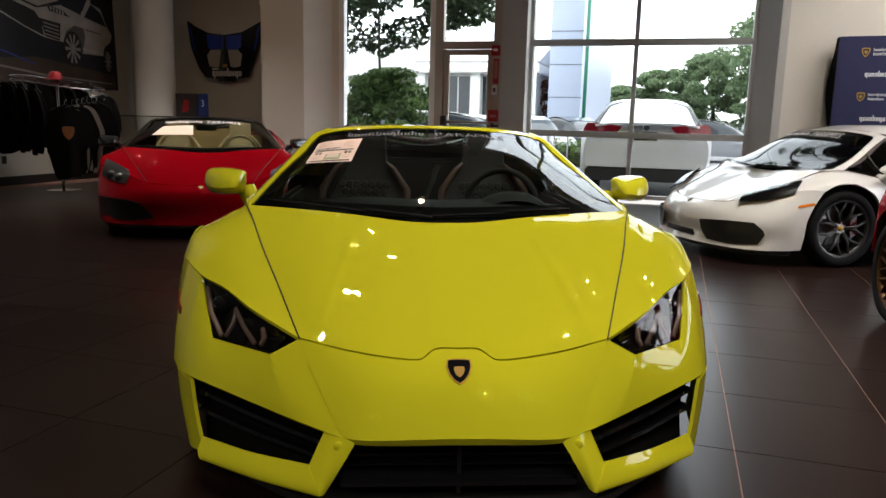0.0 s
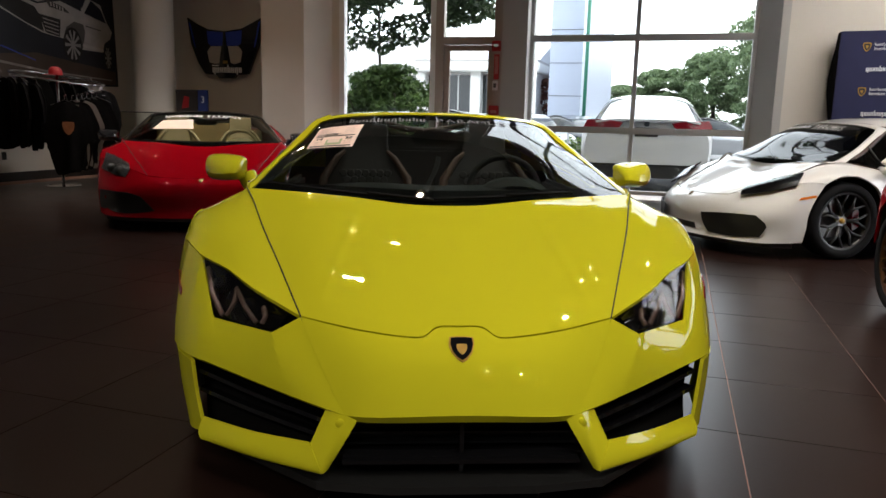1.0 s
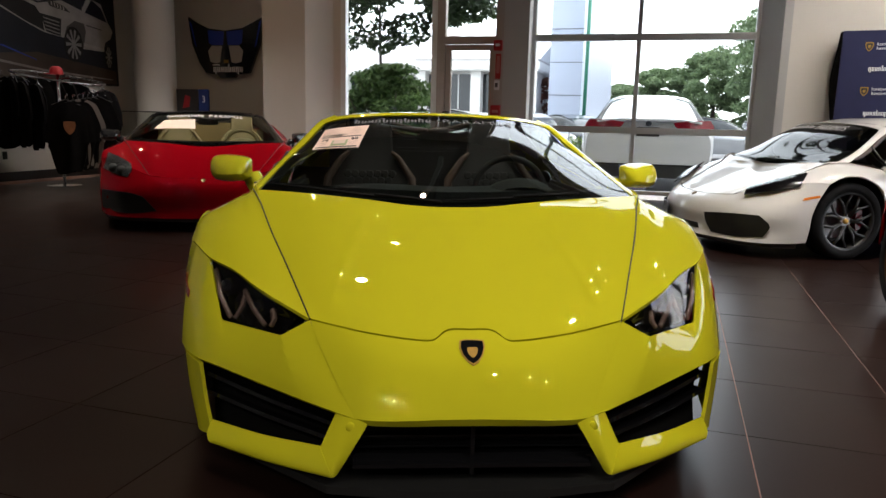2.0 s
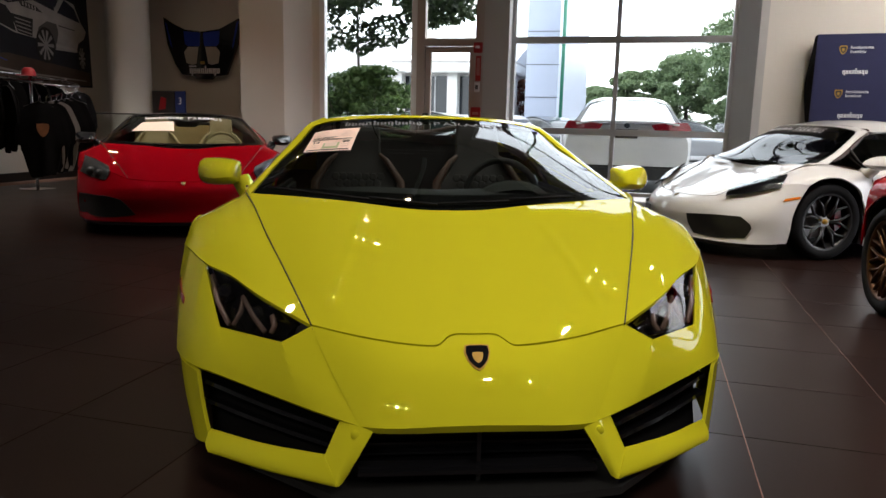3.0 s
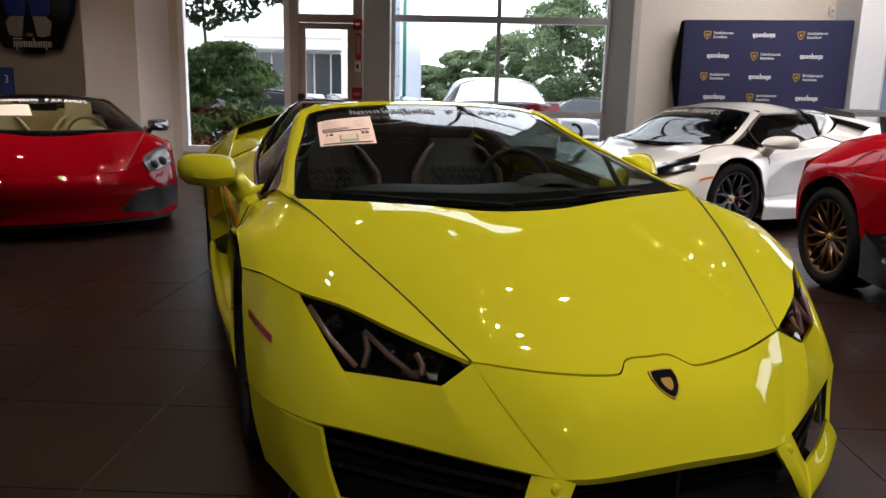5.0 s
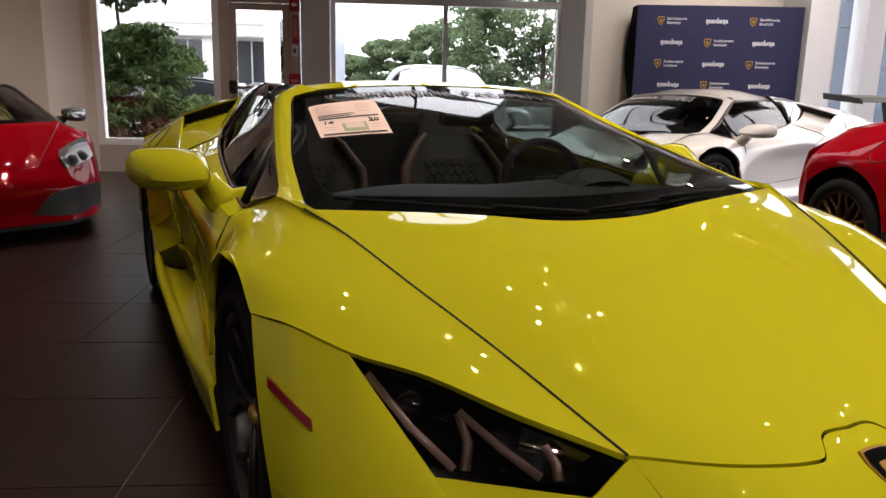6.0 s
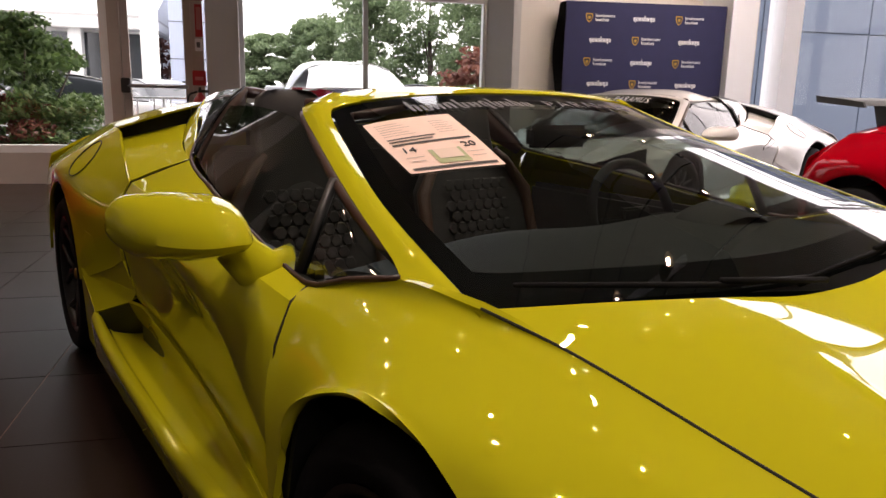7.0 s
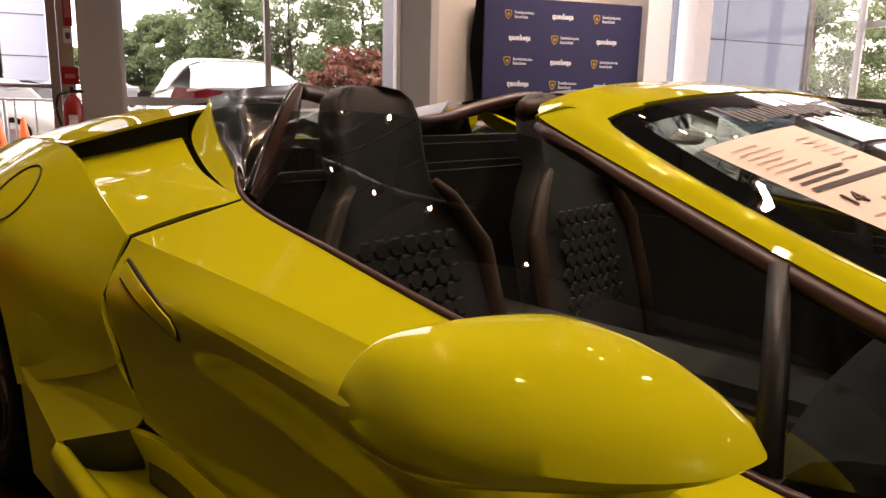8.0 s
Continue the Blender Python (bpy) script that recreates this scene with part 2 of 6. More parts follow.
def sweep_bm(path, radius, n=8, bm=None):
    """A round bar along a list of points."""
    bm = bm or bmesh.new()
    pts = [Vector(p) for p in path]
    rings = []
    for i, p in enumerate(pts):
        d = (pts[min(i + 1, len(pts) - 1)] - pts[max(i - 1, 0)]).normalized()
        q = d.to_track_quat("Z", "Y")
        r = radius[i] if isinstance(radius, (list, tuple)) else radius
        rings.append([bm.verts.new(p + q @ Vector((r * math.cos(2 * math.pi * k / n), r * math.sin(2 * math.pi * k / n), 0))) for k in range(n)])
    for r0, r1 in zip(rings, rings[1:]):
        for k in range(n):
            bm.faces.new((r0[k], r0[(k + 1) % n], r1[(k + 1) % n], r1[k]))
    bm.faces.new(rings[0][::-1])
    bm.faces.new(rings[-1])
    return bm

# ---- sports cars ----
LAMP_SILVER = mat("lamp_silver", (0.05, 0.05, 0.052), 0.3, 0.3, 0.1, 30)
def ridge(g):
    """Two pressed ridges that run along the bonnet."""
    a, b = np.array((0.333, 0.70)), np.array((0.407, 0.20))
    d = b - a
    p = g[:, :, :2] - a
    t = (p @ d) / (d @ d)
    dist = np.abs(p[:, :, 0] * d[1] - p[:, :, 1] * d[0]) / np.linalg.norm(d)
    fade = np.clip((t + 0.05) / 0.12, 0, 1) * np.clip((1.05 - t) / 0.12, 0, 1)
    g = g.copy()
    g[:, :, 2] += 0.0034 * np.exp(-(dist / 0.016) ** 2) * fade
    return g


def crown(g):
    """Eases a bonnet towards one smooth crown, its rim kept as it is."""
    x, y, z = g[:, :, 0].ravel(), g[:, :, 1].ravel(), g[:, :, 2].ravel()
    a = np.stack([np.ones_like(x), y, y * y, x * x, x * x * y, x ** 4], 1)
    k = np.where((np.abs(x) > .26) & (np.abs(x) < .45), .25, 1.0)
    c = np.linalg.lstsq(a * k[:, None], z * k, rcond=None)[0]
    fit = (a @ c).reshape(g.shape[:2])
    nu, nv = g.shape[:2]
    u = np.minimum(np.arange(nu), np.arange(nu)[::-1])[:, None] / nu
    v = np.minimum(np.arange(nv), np.arange(nv)[::-1])[None, :] / nv
    e = np.clip(np.minimum(u, v) / 0.22, 0, 1)
    w = e * e * (3 - 2 * e)
    g = g.copy()
    g[:, :, 2] = g[:, :, 2] * (1 - w) + fit * w
    return g


def loft_bm(rings, caps=True):
    """Skins closed rings of points."""
    bm = bmesh.new()
    vs = [[bm.verts.new(p) for p in r] for r in rings]
    n = len(vs[0])
    for r0, r1 in zip(vs, vs[1:]):
        for i in range(n):
            bm.faces.new((r0[i], r0[(i + 1) % n], r1[(i + 1) % n], r1[i]))
    if caps:
        bm.faces.new(vs[0][::-1])
        bm.faces.new(vs[-1])
    return bm


def sharp(ob, degrees=35):
    """Keeps the hard edges of a smooth mesh."""
    ob.data.set_sharp_from_angle(angle=radians(degrees))
    return ob


def wheel(parent, x, y, r, width, rim_mat, spokes, side, caliper=None):
    """A wheel whose outer face looks along side * x."""
    m = Matrix.Translation((x, y, r)) @ Matrix.Diagonal((side, 1, 1, 1))
    w = width / 2
    hub = part("wheel", lathe_bm([(0.0, w - 0.05), (0.05, w - 0.05), (0.06, w - 0.06), (0.06, -w + 0.03), (0.17, -w + 0.03), (0.17, -w + 0.015), (0, -w + 0.015)], 24, "X", m), STEEL, parent, smooth=False)
    rr = r * 0.735
    part("tyre", lathe_bm([(rr, w - 0.02), (rr + 0.012, w - 0.004), (r - 0.03, w - 0.001), (r - 0.008, w - 0.022), (r, w - 0.05), (r, -w + 0.05), (r - 0.01, -w + 0.02), (r - 0.04, -w), (rr, -w)], 56, "X", m), RUBBER, hub, smooth=True)
    bm = lathe_bm([(rr + 0.002, w - 0.012), (rr - 0.012, w - 0.012), (rr - 0.022, w - 0.04), (rr - 0.03, -w + 0.02), (rr, -w + 0.02)], 56, "X", m)
    for k in range(spokes):
        a0 = 2 * math.pi * k / spokes
        for da in (-0.5, 0.5):
            a1 = a0 + da * 2 * math.pi / spokes * 0.62
            p0 = Vector((w - 0.055, 0.045 * math.cos(a0), 0.045 * math.sin(a0)))
            pm = Vector((w - 0.040, rr * 0.6 * math.cos(a0 + (a1 - a0) * 0.35), rr * 0.6 * math.sin(a0 + (a1 - a0) * 0.35)))
            p1 = Vector((w - 0.028, (rr - 0.012) * math.cos(a1), (rr - 0.012) * math.sin(a1)))
            sweep_bm([m @ p0, m @ pm, m @ p1], [0.017, 0.012, 0.011], 6, bm)
    part("rim", bm, rim_mat, hub, smooth=True)
    part("centre_cap", lathe_bm([(0.0, w - 0.030), (0.018, w - 0.031), (0.024, w - 0.038), (0.024, w - 0.06)], 20, "X", m), GOLD, hub, smooth=True)
    if caliper:
        part("brake_caliper", prism_bm([(y + 0.10 * c + d, r + e) for c, d, e in ((1, 0.02, 0.13), (1, 0.07, 0.09), (1, 0.09, -0.05), (1, 0.03, -0.09), (1, 0.01, 0.0))], 0, x + side * (w - 0.13), x + side * (w - 0.07)), caliper, hub)
    return hub


def seat(parent, x, y, z, shell, trim, quilt=True):
    """A bucket seat with its headrest in one piece, facing -y."""
    base = part("seat", box_bm((x - 0.25, x + 0.25, y - 0.42, y + 0.08, z, z + 0.14), bevel=0.05), shell, parent, smooth=True)
    sec = [(0.24, 0.0, 0.10), (0.26, 0.06, 0.30), (0.25, 0.12, 0.50), (0.17, 0.155, 0.62), (0.125, 0.17, 0.66), (0.13, 0.20, 0.80), (0.09, 0.21, 0.85)]
    rings = []
    for w, dy, dz, th in ((.21, .0, .04, .06), (.24, .0, .10, .075), (.26, .06, .30, .08), (.25, .12, .50, .075), (.19, .15, .60, .06), (.135, .165, .66, .055), (.130, .185, .72, .06), (.128, .20, .80, .06), (.115, .21, .845, .05), (.085, .215, .868, .03), (.04, .218, .876, .01)):
        ring = []
        for k in range(28):
            ca, sa = math.cos(2 * math.pi * k / 28), math.sin(2 * math.pi * k / 28)
            ring.append((x + w * math.copysign(abs(ca) ** .6, ca), y + dy + .03 + th * math.copysign(abs(sa) ** .7, sa) - .045 * abs(ca) ** 3, z + dz))
        rings.append(ring)
    back = part("backrest", loft_bm(rings), shell, base, "dark leather backrest with built-in headrest", True)
    for s in (-1, 1):
        part("side_bolster", sweep_bm([(x + s * w * 1.0, y + dy - 0.055, z + dz) for w, dy, dz in sec[:5]], [0.014, 0.024, 0.026, 0.018, 0.010], 10), trim, base, "tan leather bolster" if trim is TAN else "", smooth=True)
    if quilt:
        bm = bmesh.new()
        for i in range(11):
            for j in range(7):
                u = (j - 3 + (0.5 if i % 2 else 0)) / 3.4
                if abs(u) > 0.9:
                    continue
                f = i / 10
                dy = 0.02 + 0.09 * f
                c = Vector((x + u * 0.15, y + dy - 0.048, z + 0.13 + 0.40 * f))
                bmesh.ops.create_cone(bm, cap_ends=True, segments=6, radius1=0.0255, radius2=0.020, depth=0.006, matrix=Matrix.Translation(c) @ Matrix.Rotation(radians(78), 4, "X") @ Matrix.Rotation(radians(30), 4, "Z"))
        part("quilting", bm, shell, base, smooth=False)
    return base


def arch_row(x, yc, zc, r, angles):
    return [(x, yc + r * math.cos(radians(a)), zc + r * math.sin(radians(a))) for a in angles]


def nearest_yz(pts, y, z):
    """The place on a cloud of surface points with this y and z, from its four nearest points."""
    d = (pts[:, 1] - y) ** 2 + (pts[:, 2] - z) ** 2
    k = np.argsort(d)[:10]
    a = np.stack([np.ones(10), pts[k, 1] - y, pts[k, 2] - z], 1)
    c = np.linalg.lstsq(a, pts[k, 0], rcond=None)[0]
    return np.array((float(c[0]), y, z))


def drape(name, rows, grid, lift, material, parent, side):
    """A thin plate laid on a body side: rows of (y, z) pairs."""
    pts = grid.reshape(-1, 3)
    full = [[tuple(nearest_yz(pts, y, z) + np.array((lift, 0, 0))) for y, z in r] for r in rows]
    return panel(name, full, material, parent, 6, 12, side, lift + .003)


def text_ob(name, body, size, m, material, parent, extrude=0.0008):
    cu = bpy.data.curves.new(name, "FONT")
    cu.body, cu.size, cu.extrude = body, size, extrude
    cu.align_x, cu.align_y = "CENTER", "CENTER"
    tmp = bpy.data.objects.new(name, cu)
    me = bpy.data.meshes.new_from_object(tmp)
    bpy.data.objects.remove(tmp)
    me.materials.clear()
    me.materials.append(material)
    ob = new(name, me)
    ob.parent = parent
    ob.matrix_local = m
    return ob


def script_bm(place, width, height, letters, lean=0.25, weight=0.16, tall=(), low=()):
    """A written mark that stays unread: leaning strokes and short bridges, a pair for each letter. place(x, z) gives the frame there."""
    bm = bmesh.new()
    step = width / letters
    for k in range(letters):
        x = -width / 2 + (k + .5) * step
        up, down = (.62 if k in tall else .30) * height, (.55 if k in low else .30) * height
        for j, (dx, a, b) in enumerate(((-.26, up, -.30 * height), (.22, .30 * height, -down))):
            m4 = place(x + dx * step, (a + b) / 2) @ Matrix.Shear("XY", 4, (lean, 0)) @ Matrix.Diagonal((weight * step, a - b, 0.0012, 1))
            bmesh.ops.create_cube(bm, size=1, matrix=m4)
        z = (.24, -.24, 0)[k % 3] * height
        bmesh.ops.create_cube(bm, size=1, matrix=place(x, z) @ Matrix.Shear("XY", 4, (lean, 0)) @ Matrix.Diagonal((.5 * step, .11 * height, 0.0012, 1)))
    return bm


def shield_bm(m, s, depth):
    """A badge outline: flat top, sides drawn to a point."""
    out = [(-0.42, 0.5), (-0.2, 0.53), (0.2, 0.53), (0.42, 0.5), (0.45, 0.2), (0.36, -0.15), (0.18, -0.42), (0, -0.55), (-0.18, -0.42), (-0.36, -0.15), (-0.45, 0.2)]
    bm = prism_bm([(a * s, b * s) for a, b in out], 2, 0, depth)
    bm.transform(m)
    return bm


def glass_point(g, u, v):
    """Place and frame on a surface grid at u (rows), v (columns), both 0..1."""
    nu, nv = g.shape[:2]
    i, j = min(int(u * (nu - 1)), nu - 2), min(int(v * (nv - 1)), nv - 2)
    fu, fv = u * (nu - 1) - i, v * (nv - 1) - j
    p = (g[i, j] * (1 - fu) + g[i + 1, j] * fu) * (1 - fv) + (g[i, j + 1] * (1 - fu) + g[i + 1, j + 1] * fu) * fv
    return p, g[i + 1, j] - g[i, j], g[i, j + 1] - g[i, j]


def shift_cabin(car, dy, dz, lean):
    """Moves glass and roof along and up, easing in over the shoulder line; lean stands the screen up."""
    def ease(a):
        a = min(1, max(0, a))
        return a * a * (3 - 2 * a)
    def by(z):
        return Vector((0, dy * ease((z - .72) / .14) + lean * min(1, max(0, (z - .84) / .27)), dz * ease((z - .86) / .16)))
    for ob in car.children_recursive:
        if ob.name.startswith(("door_mirror", "mirror_stalk")):
            for v in ob.data.vertices:
                v.co.y += dy + lean * .25
        elif ob.matrix_basis.translation.length > .01:
            to = ob.location + by(ob.location.z)
            tilt = radians(10) if to.z > .95 else 0
            ob.matrix_basis = Matrix.Translation(to) @ Matrix.Rotation(tilt, 4, "X") @ ob.matrix_basis.to_3x3().to_4x4()
        else:
            for v in ob.data.vertices:
                v.co += by(v.co.z)


def shorten_tail(car, start, factor):
    """Pulls in the overhang behind the rear wheels."""
    for ob in car.children_recursive:
        if ob.matrix_basis.translation.length < .01 and ob.name.split(".")[0] not in ("rear_wing", "wing_strut", "wing_end"):
            for v in ob.data.vertices:
                v.co.y = min(v.co.y, start + (v.co.y - start) * factor)


def sports_car(name, label, m, paint, rim_mat, spokes=5, kind="wedge", wing=False, inner=LEATHER, trim=TAN, roof=False, detail=True, mirror_mat=None, caliper=None, size=(1, 1, 1), pillar=None):
    """A low mid-engined car, nose towards -y, its badge at y = 0."""
    car = empty(name, m @ Matrix.Diagonal((*size, 1)), label, "car")
    FW, RW, WR = 0.95, 3.57, 0.335
    mirror_mat = mirror_mat or paint
    pillar = pillar or paint
    # bonnet
    half = [[(0, .100, .508), (.065, .100, .506), (.115, .058, .487), (.29, .085, .500), (.466, .150, .522)],
            [(0, .19, .550), (.07, .19, .550), (.13, .185, .549), (.398, .235, .581), (.516, .275, .577)],
            [(0, .42, .634), (.10, .42, .635), (.20, .43, .643), (.368, .45, .679), (.605, .50, .667)],
            [(0, .70, .720), (.10, .70, .722), (.20, .70, .735), (.335, .70, .764), (.698, .75, .757)],
            [(0, .850, .774), (.15, .855, .778), (.35, .875, .799), (.55, .912, .812), (.772, .965, .820)]]
    if kind != "wedge":
        half[0] = [(0, .075, .500), (.065, .076, .500), (.13, .080, .500), (.29, .098, .506), (.466, .150, .522)]
    rows = [[(-x, y, z) for x, y, z in r[:0:-1]] + r for r in half]
    if kind == "wedge":
        panel("bonnet", rows, paint, car, 50, 121, 1, 0.012, shape=lambda g: ridge(ridge(crown(g) * (-1, 1, 1)) * (-1, 1, 1)), relax=10)
    else:
        panel("bonnet", rows, paint, car, 40, 81, 1, 0.012, shape=crown, relax=6)
    # windscreen
    ws = [[(0, .850, .775), (.2, .862, .780), (.45, .90, .792), (.660, .953, .804), (.756, 1.005, .815)],
          [(0, 1.20, .914), (.2, 1.205, .913), (.44, 1.235, .910), (.62, 1.29, .907), (.700, 1.355, .908)],
          [(0, 1.50, 1.030), (.2, 1.50, 1.028), (.40, 1.53, 1.020), (.55, 1.58, 1.008), (.625, 1.64, 0.995)],
          [(0, 1.80, 1.124), (.2, 1.803, 1.121), (.38, 1.81, 1.110), (.50, 1.825, 1.095), (.568, 1.845, 1.076)]]
    wrows = [[(-x, y, z) for x, y, z in r[:0:-1]] + r for r in ws]
    screen = panel("windscreen", wrows, COUPE_GLASS if roof else DARK_GLASS, car, 24, 48, 1, 0, "dark tinted windscreen")
    g = surface(wrows, 60, 121)
    # black printed border of the screen
    bm = bmesh.new()
    up = Vector((0, -0.0025, 0.004))
    def strip(u0, u1, v0, v1, nu, nv):
        grid = [[bm.verts.new(Vector(glass_point(g, u0 + (u1 - u0) * i / nu, v0 + (v1 - v0) * j / nv)[0]) - up) for j in range(nv + 1)] for i in range(nu + 1)]
        for i in range(nu):
            for j in range(nv):
                bm.faces.new((grid[i][j], grid[i][j + 1], grid[i + 1][j + 1], grid[i + 1][j]))
    strip(0, 0.13, 0, 1, 3, 40)
    strip(0.955, 1, 0, 1, 2, 40)
    strip(0.13, 0.955, 0, 0.035, 20, 2)
    strip(0.13, 0.955, 0.965, 1, 20, 2)
    part("screen_border", bm, FRIT, screen, "black printed glass border", True)
    # dealer strip: brand as one bar, town name lettered
    def on_glass(u, v, lift=0.004):
        p, du, dv = glass_point(g, u, v)
        x = Vector(dv).normalized()
        n = x.cross(Vector(du)).normalized()
        if n.z < 0:
            n = -n
        y = n.cross(x)
        rot = Matrix((x, y, n)).transposed().to_4x4()
        return Matrix.Translation(Vector(p) + n * lift) @ rot
    ink = PRINT_WHITE if kind != "wedge" else GREYTRIM
    uc = 0.900 if kind == "wedge" else .85
    part("screen_lettering", script_bm(lambda x, z: on_glass(uc + z / .72, .31 + x / 1.16), .37, .066 if kind == "wedge" else .09, 11, .3, .3, (0, 4, 7, 9), (6,)), ink, screen, "leaning row of strokes along the glass top")
    for k, ch in enumerate("PARAMUS"):
        text_ob("screen_lettering", ch, 0.072, on_glass(uc, 0.525 + k * 0.043) @ Matrix.Diagonal((1, 1 if kind == "wedge" else 1.9, 1, 1)), ink, screen)
    # window sheet
    if kind != "plain":
        v0 = 0.135 if kind == "wedge" else 0.2
        bm = bmesh.new()
        if kind == "wedge":
            flat_g = g.reshape(-1, 3)
            def uv(x, y):
                k = int(np.argmin((flat_g[:, 0] - x) ** 2 + (flat_g[:, 1] - y) ** 2))
                return (k // 121) / 59, (k % 121) / 120
            quad = [uv(-.600, 1.435), uv(-.382, 1.39), uv(-.342, 1.66), uv(-.566, 1.69)]
        else:
            quad = [(0.45, 0.13), (0.45, 0.42), (0.72, 0.40), (0.72, 0.16)]
        def sheet_pt(a, b, lift):
            u = quad[0][0] + (quad[2][0] - quad[0][0]) * b
            vl = quad[0][1] + (quad[3][1] - quad[0][1]) * b
            vr = quad[1][1] + (quad[2][1] - quad[1][1]) * b
            return on_glass(u, vl + (vr - vl) * a, lift)
        def sheet(a0, a1, b0, b1, lift, material, nm, parent, n=6):
            bm = bmesh.new()
            gr = [[bm.verts.new(sheet_pt(a0 + (a1 - a0) * j / n, b0 + (b1 - b0) * i / n, lift).translation) for j in range(n + 1)] for i in range(n + 1)]
            for i in range(n):
                for j in range(n):
                    bm.faces.new((gr[i][j], gr[i][j + 1], gr[i + 1][j + 1], gr[i + 1][j]))
            return part(nm, bm, material, parent, smooth=True)
        page = sheet(0, 1, 0, 1, 0.003, PAPER if kind == "wedge" else PAPER_WHITE, "window_sheet", screen)
        tagged(page, "peach price sheet laid on the glass" if kind == "wedge" else "pale price sheet laid on the glass")
        if kind == "wedge":
            for a0, a1, b0, b1, mt in ((.06, .94, .03, .07, INK), (.08, .55, .55, .57, INK), (.08, .93, .48, .515, INK), (.08, .60, .60, .62, INK), (.38, .70, .10, .34, GREENPRINT), (.42, .66, .17, .33, PAPER_WHITE)):
                sheet(a0, a1, b0, b1, 0.0045 if mt is not PAPER_WHITE else 0.006, mt, "printed_bar", page)
            for k in range(6):
                sheet(.08, .34 + .05 * (k % 3), .90 - .045 * k, .908 - .045 * k, 0.0045, GLARED_PRINT, "printed_bar", page)
                sheet(.66, .84 + .03 * (k % 2), .86 - .045 * k, .868 - .045 * k, 0.0045, GLARED_PRINT, "printed_bar", page)
            for a, word in ((.2, "14"), (.82, "20")):
                text_ob("printed_number", word, 0.035, sheet_pt(a, .37, 0.005), INK, page)
                sheet(a - .1, a + .1, .24, .25, 0.0045, GLARED_PRINT, "printed_bar", page)
                sheet(a - .08, a + .08, .17, .18, 0.0045, GLARED_PRINT, "printed_bar", page)
    for s in (-1, 1):
        P = dict(parent=car, side=s)
        # A-pillar
        panel("a_pillar", [[(.775, .968, .813), (.760, 1.02, .819), (.704, 1.36, .911), (.630, 1.645, .999), (.574, 1.835, 1.075), (.50, 1.82, 1.098)],
                           [(.780, 1.06, .826), (.768, 1.12, .842), (.718, 1.41, .922), (.655, 1.67, 1.010), (.600, 1.87, 1.085), (.53, 1.90, 1.118)],
                           [(.800, 1.143, .829), (.780, 1.20, .846), (.728, 1.45, .920), (.668, 1.71, 1.005), (.612, 1.92, 1.075), (.56, 1.96, 1.095)]], pillar, nu=8, nv=30, **P)
        # front wing
        panel("front_wing", [[(.470, .152, .521), (.570, .40, .629), (.656, .62, .713), (.727, .83, .785), (.777, .968, .821)],
                             [(.624, .257, .580), (.700, .50, .680), (.758, .72, .752), (.790, .90, .798), (.804, 1.145, .828)],
                             [(.730, .372, .619), (.795, .57, .702), (.835, .80, .766), (.842, 1.08, .793), (.830, 1.425, .758)],
                             [(.828, .472, .639), (.868, .61, .696), (.893, .80, .747), (.897, 1.08, .757), (.872, 1.41, .738)],
                             [(.905, .60, .662), (.932, .73, .708), (.947, .93, .742), (.943, 1.15, .705), (.934, 1.385, .60)],
                             arch_row(.955, FW, .345, .385, (126, 103, 80, 45, 2))], paint, nu=34, nv=40, relax=36, **P)
        part("bonnet_seam", sweep_bm([(s * a, b, c + .0005) for a, b, c in spline([(.468, .150, .521), (.568, .40, .629), (.654, .62, .713), (.725, .83, .785), (.775, .968, .821)], 24)], .0026, 6), SHADOWGAP if paint is not WHITE_CAR else GREYTRIM, car)
        # arch lip and liner
        panel("wheel_arch_liner", [arch_row(.935, FW, .345, .376, (-8, 45, 90, 135, 188)), arch_row(.62, FW, .345, .375, (-8, 45, 90, 135, 188))], BLACK, nu=4, nv=30, flip=True, **P)
        panel("wheel_arch_liner", [arch_row(.945, RW, .345, .384, (-8, 45, 90, 135, 188)), arch_row(.60, RW, .345, .38, (-8, 45, 90, 135, 188))], BLACK, nu=4, nv=30, flip=True, **P)
        if kind == "wedge":
            # bumper corner under the lamp
            top = polyline([(.468, .145, .519), (.550, .128, .477), (.752, .283, .479), (.832, .474, .634), (.905, .598, .658), (.953, .722, .654)], (12, 16, 16, 10, 10))
            low = spline([(.325, -.058, .297), (.47, .022, .318), (.735, .185, .360), (.840, .285, .362), (.918, .43, .360), (.957, .575, .36)], len(top))
            rows = []
            for f in (0, .12, .3, .5, .7, .86, 1):
                swell = 4 * f * (1 - f)
                rows.append([tuple(a * (1 - f) + b * f + np.array((.007, -.009, .0)) * swell * e) for a, b, e in zip(top, low, np.clip(np.linspace(0, 4, len(top)), 0, 1))])
            rows.append([tuple(p + np.array((-.006, .008, -.010))) for p in low])
            rows.append([tuple(p + np.array((-.020, .035, -.016))) for p in low])
            panel("bumper_corner", rows, paint, nu=36, nv=len(top), crease=(6, 7), **P)
            rows = [[tuple(top[j] * (1 - f) + low[j] * f + np.array((.009, -.006, 0)) * 4 * f * (1 - f) + np.array((.004, -.002, 0))) for j, f in ((51, e + .10), (54, e + .06), (57, e + .02), (60, e - .02))] for e in (.34, .37, .40)]
            panel("side_marker", rows, REDLENS, nu=4, nv=10, solid=.006, label="red side marker", **P)
            panel("bumper_side", [[(.818, .252, .349), (.888, .36, .354), (.957, .575, .36)], [(.803, .235, .25), (.872, .335, .25), (.945, .57, .25)], [(.772, .195, .14), (.835, .28, .125), (.92, .555, .135)]], paint, nu=12, nv=14, **P)
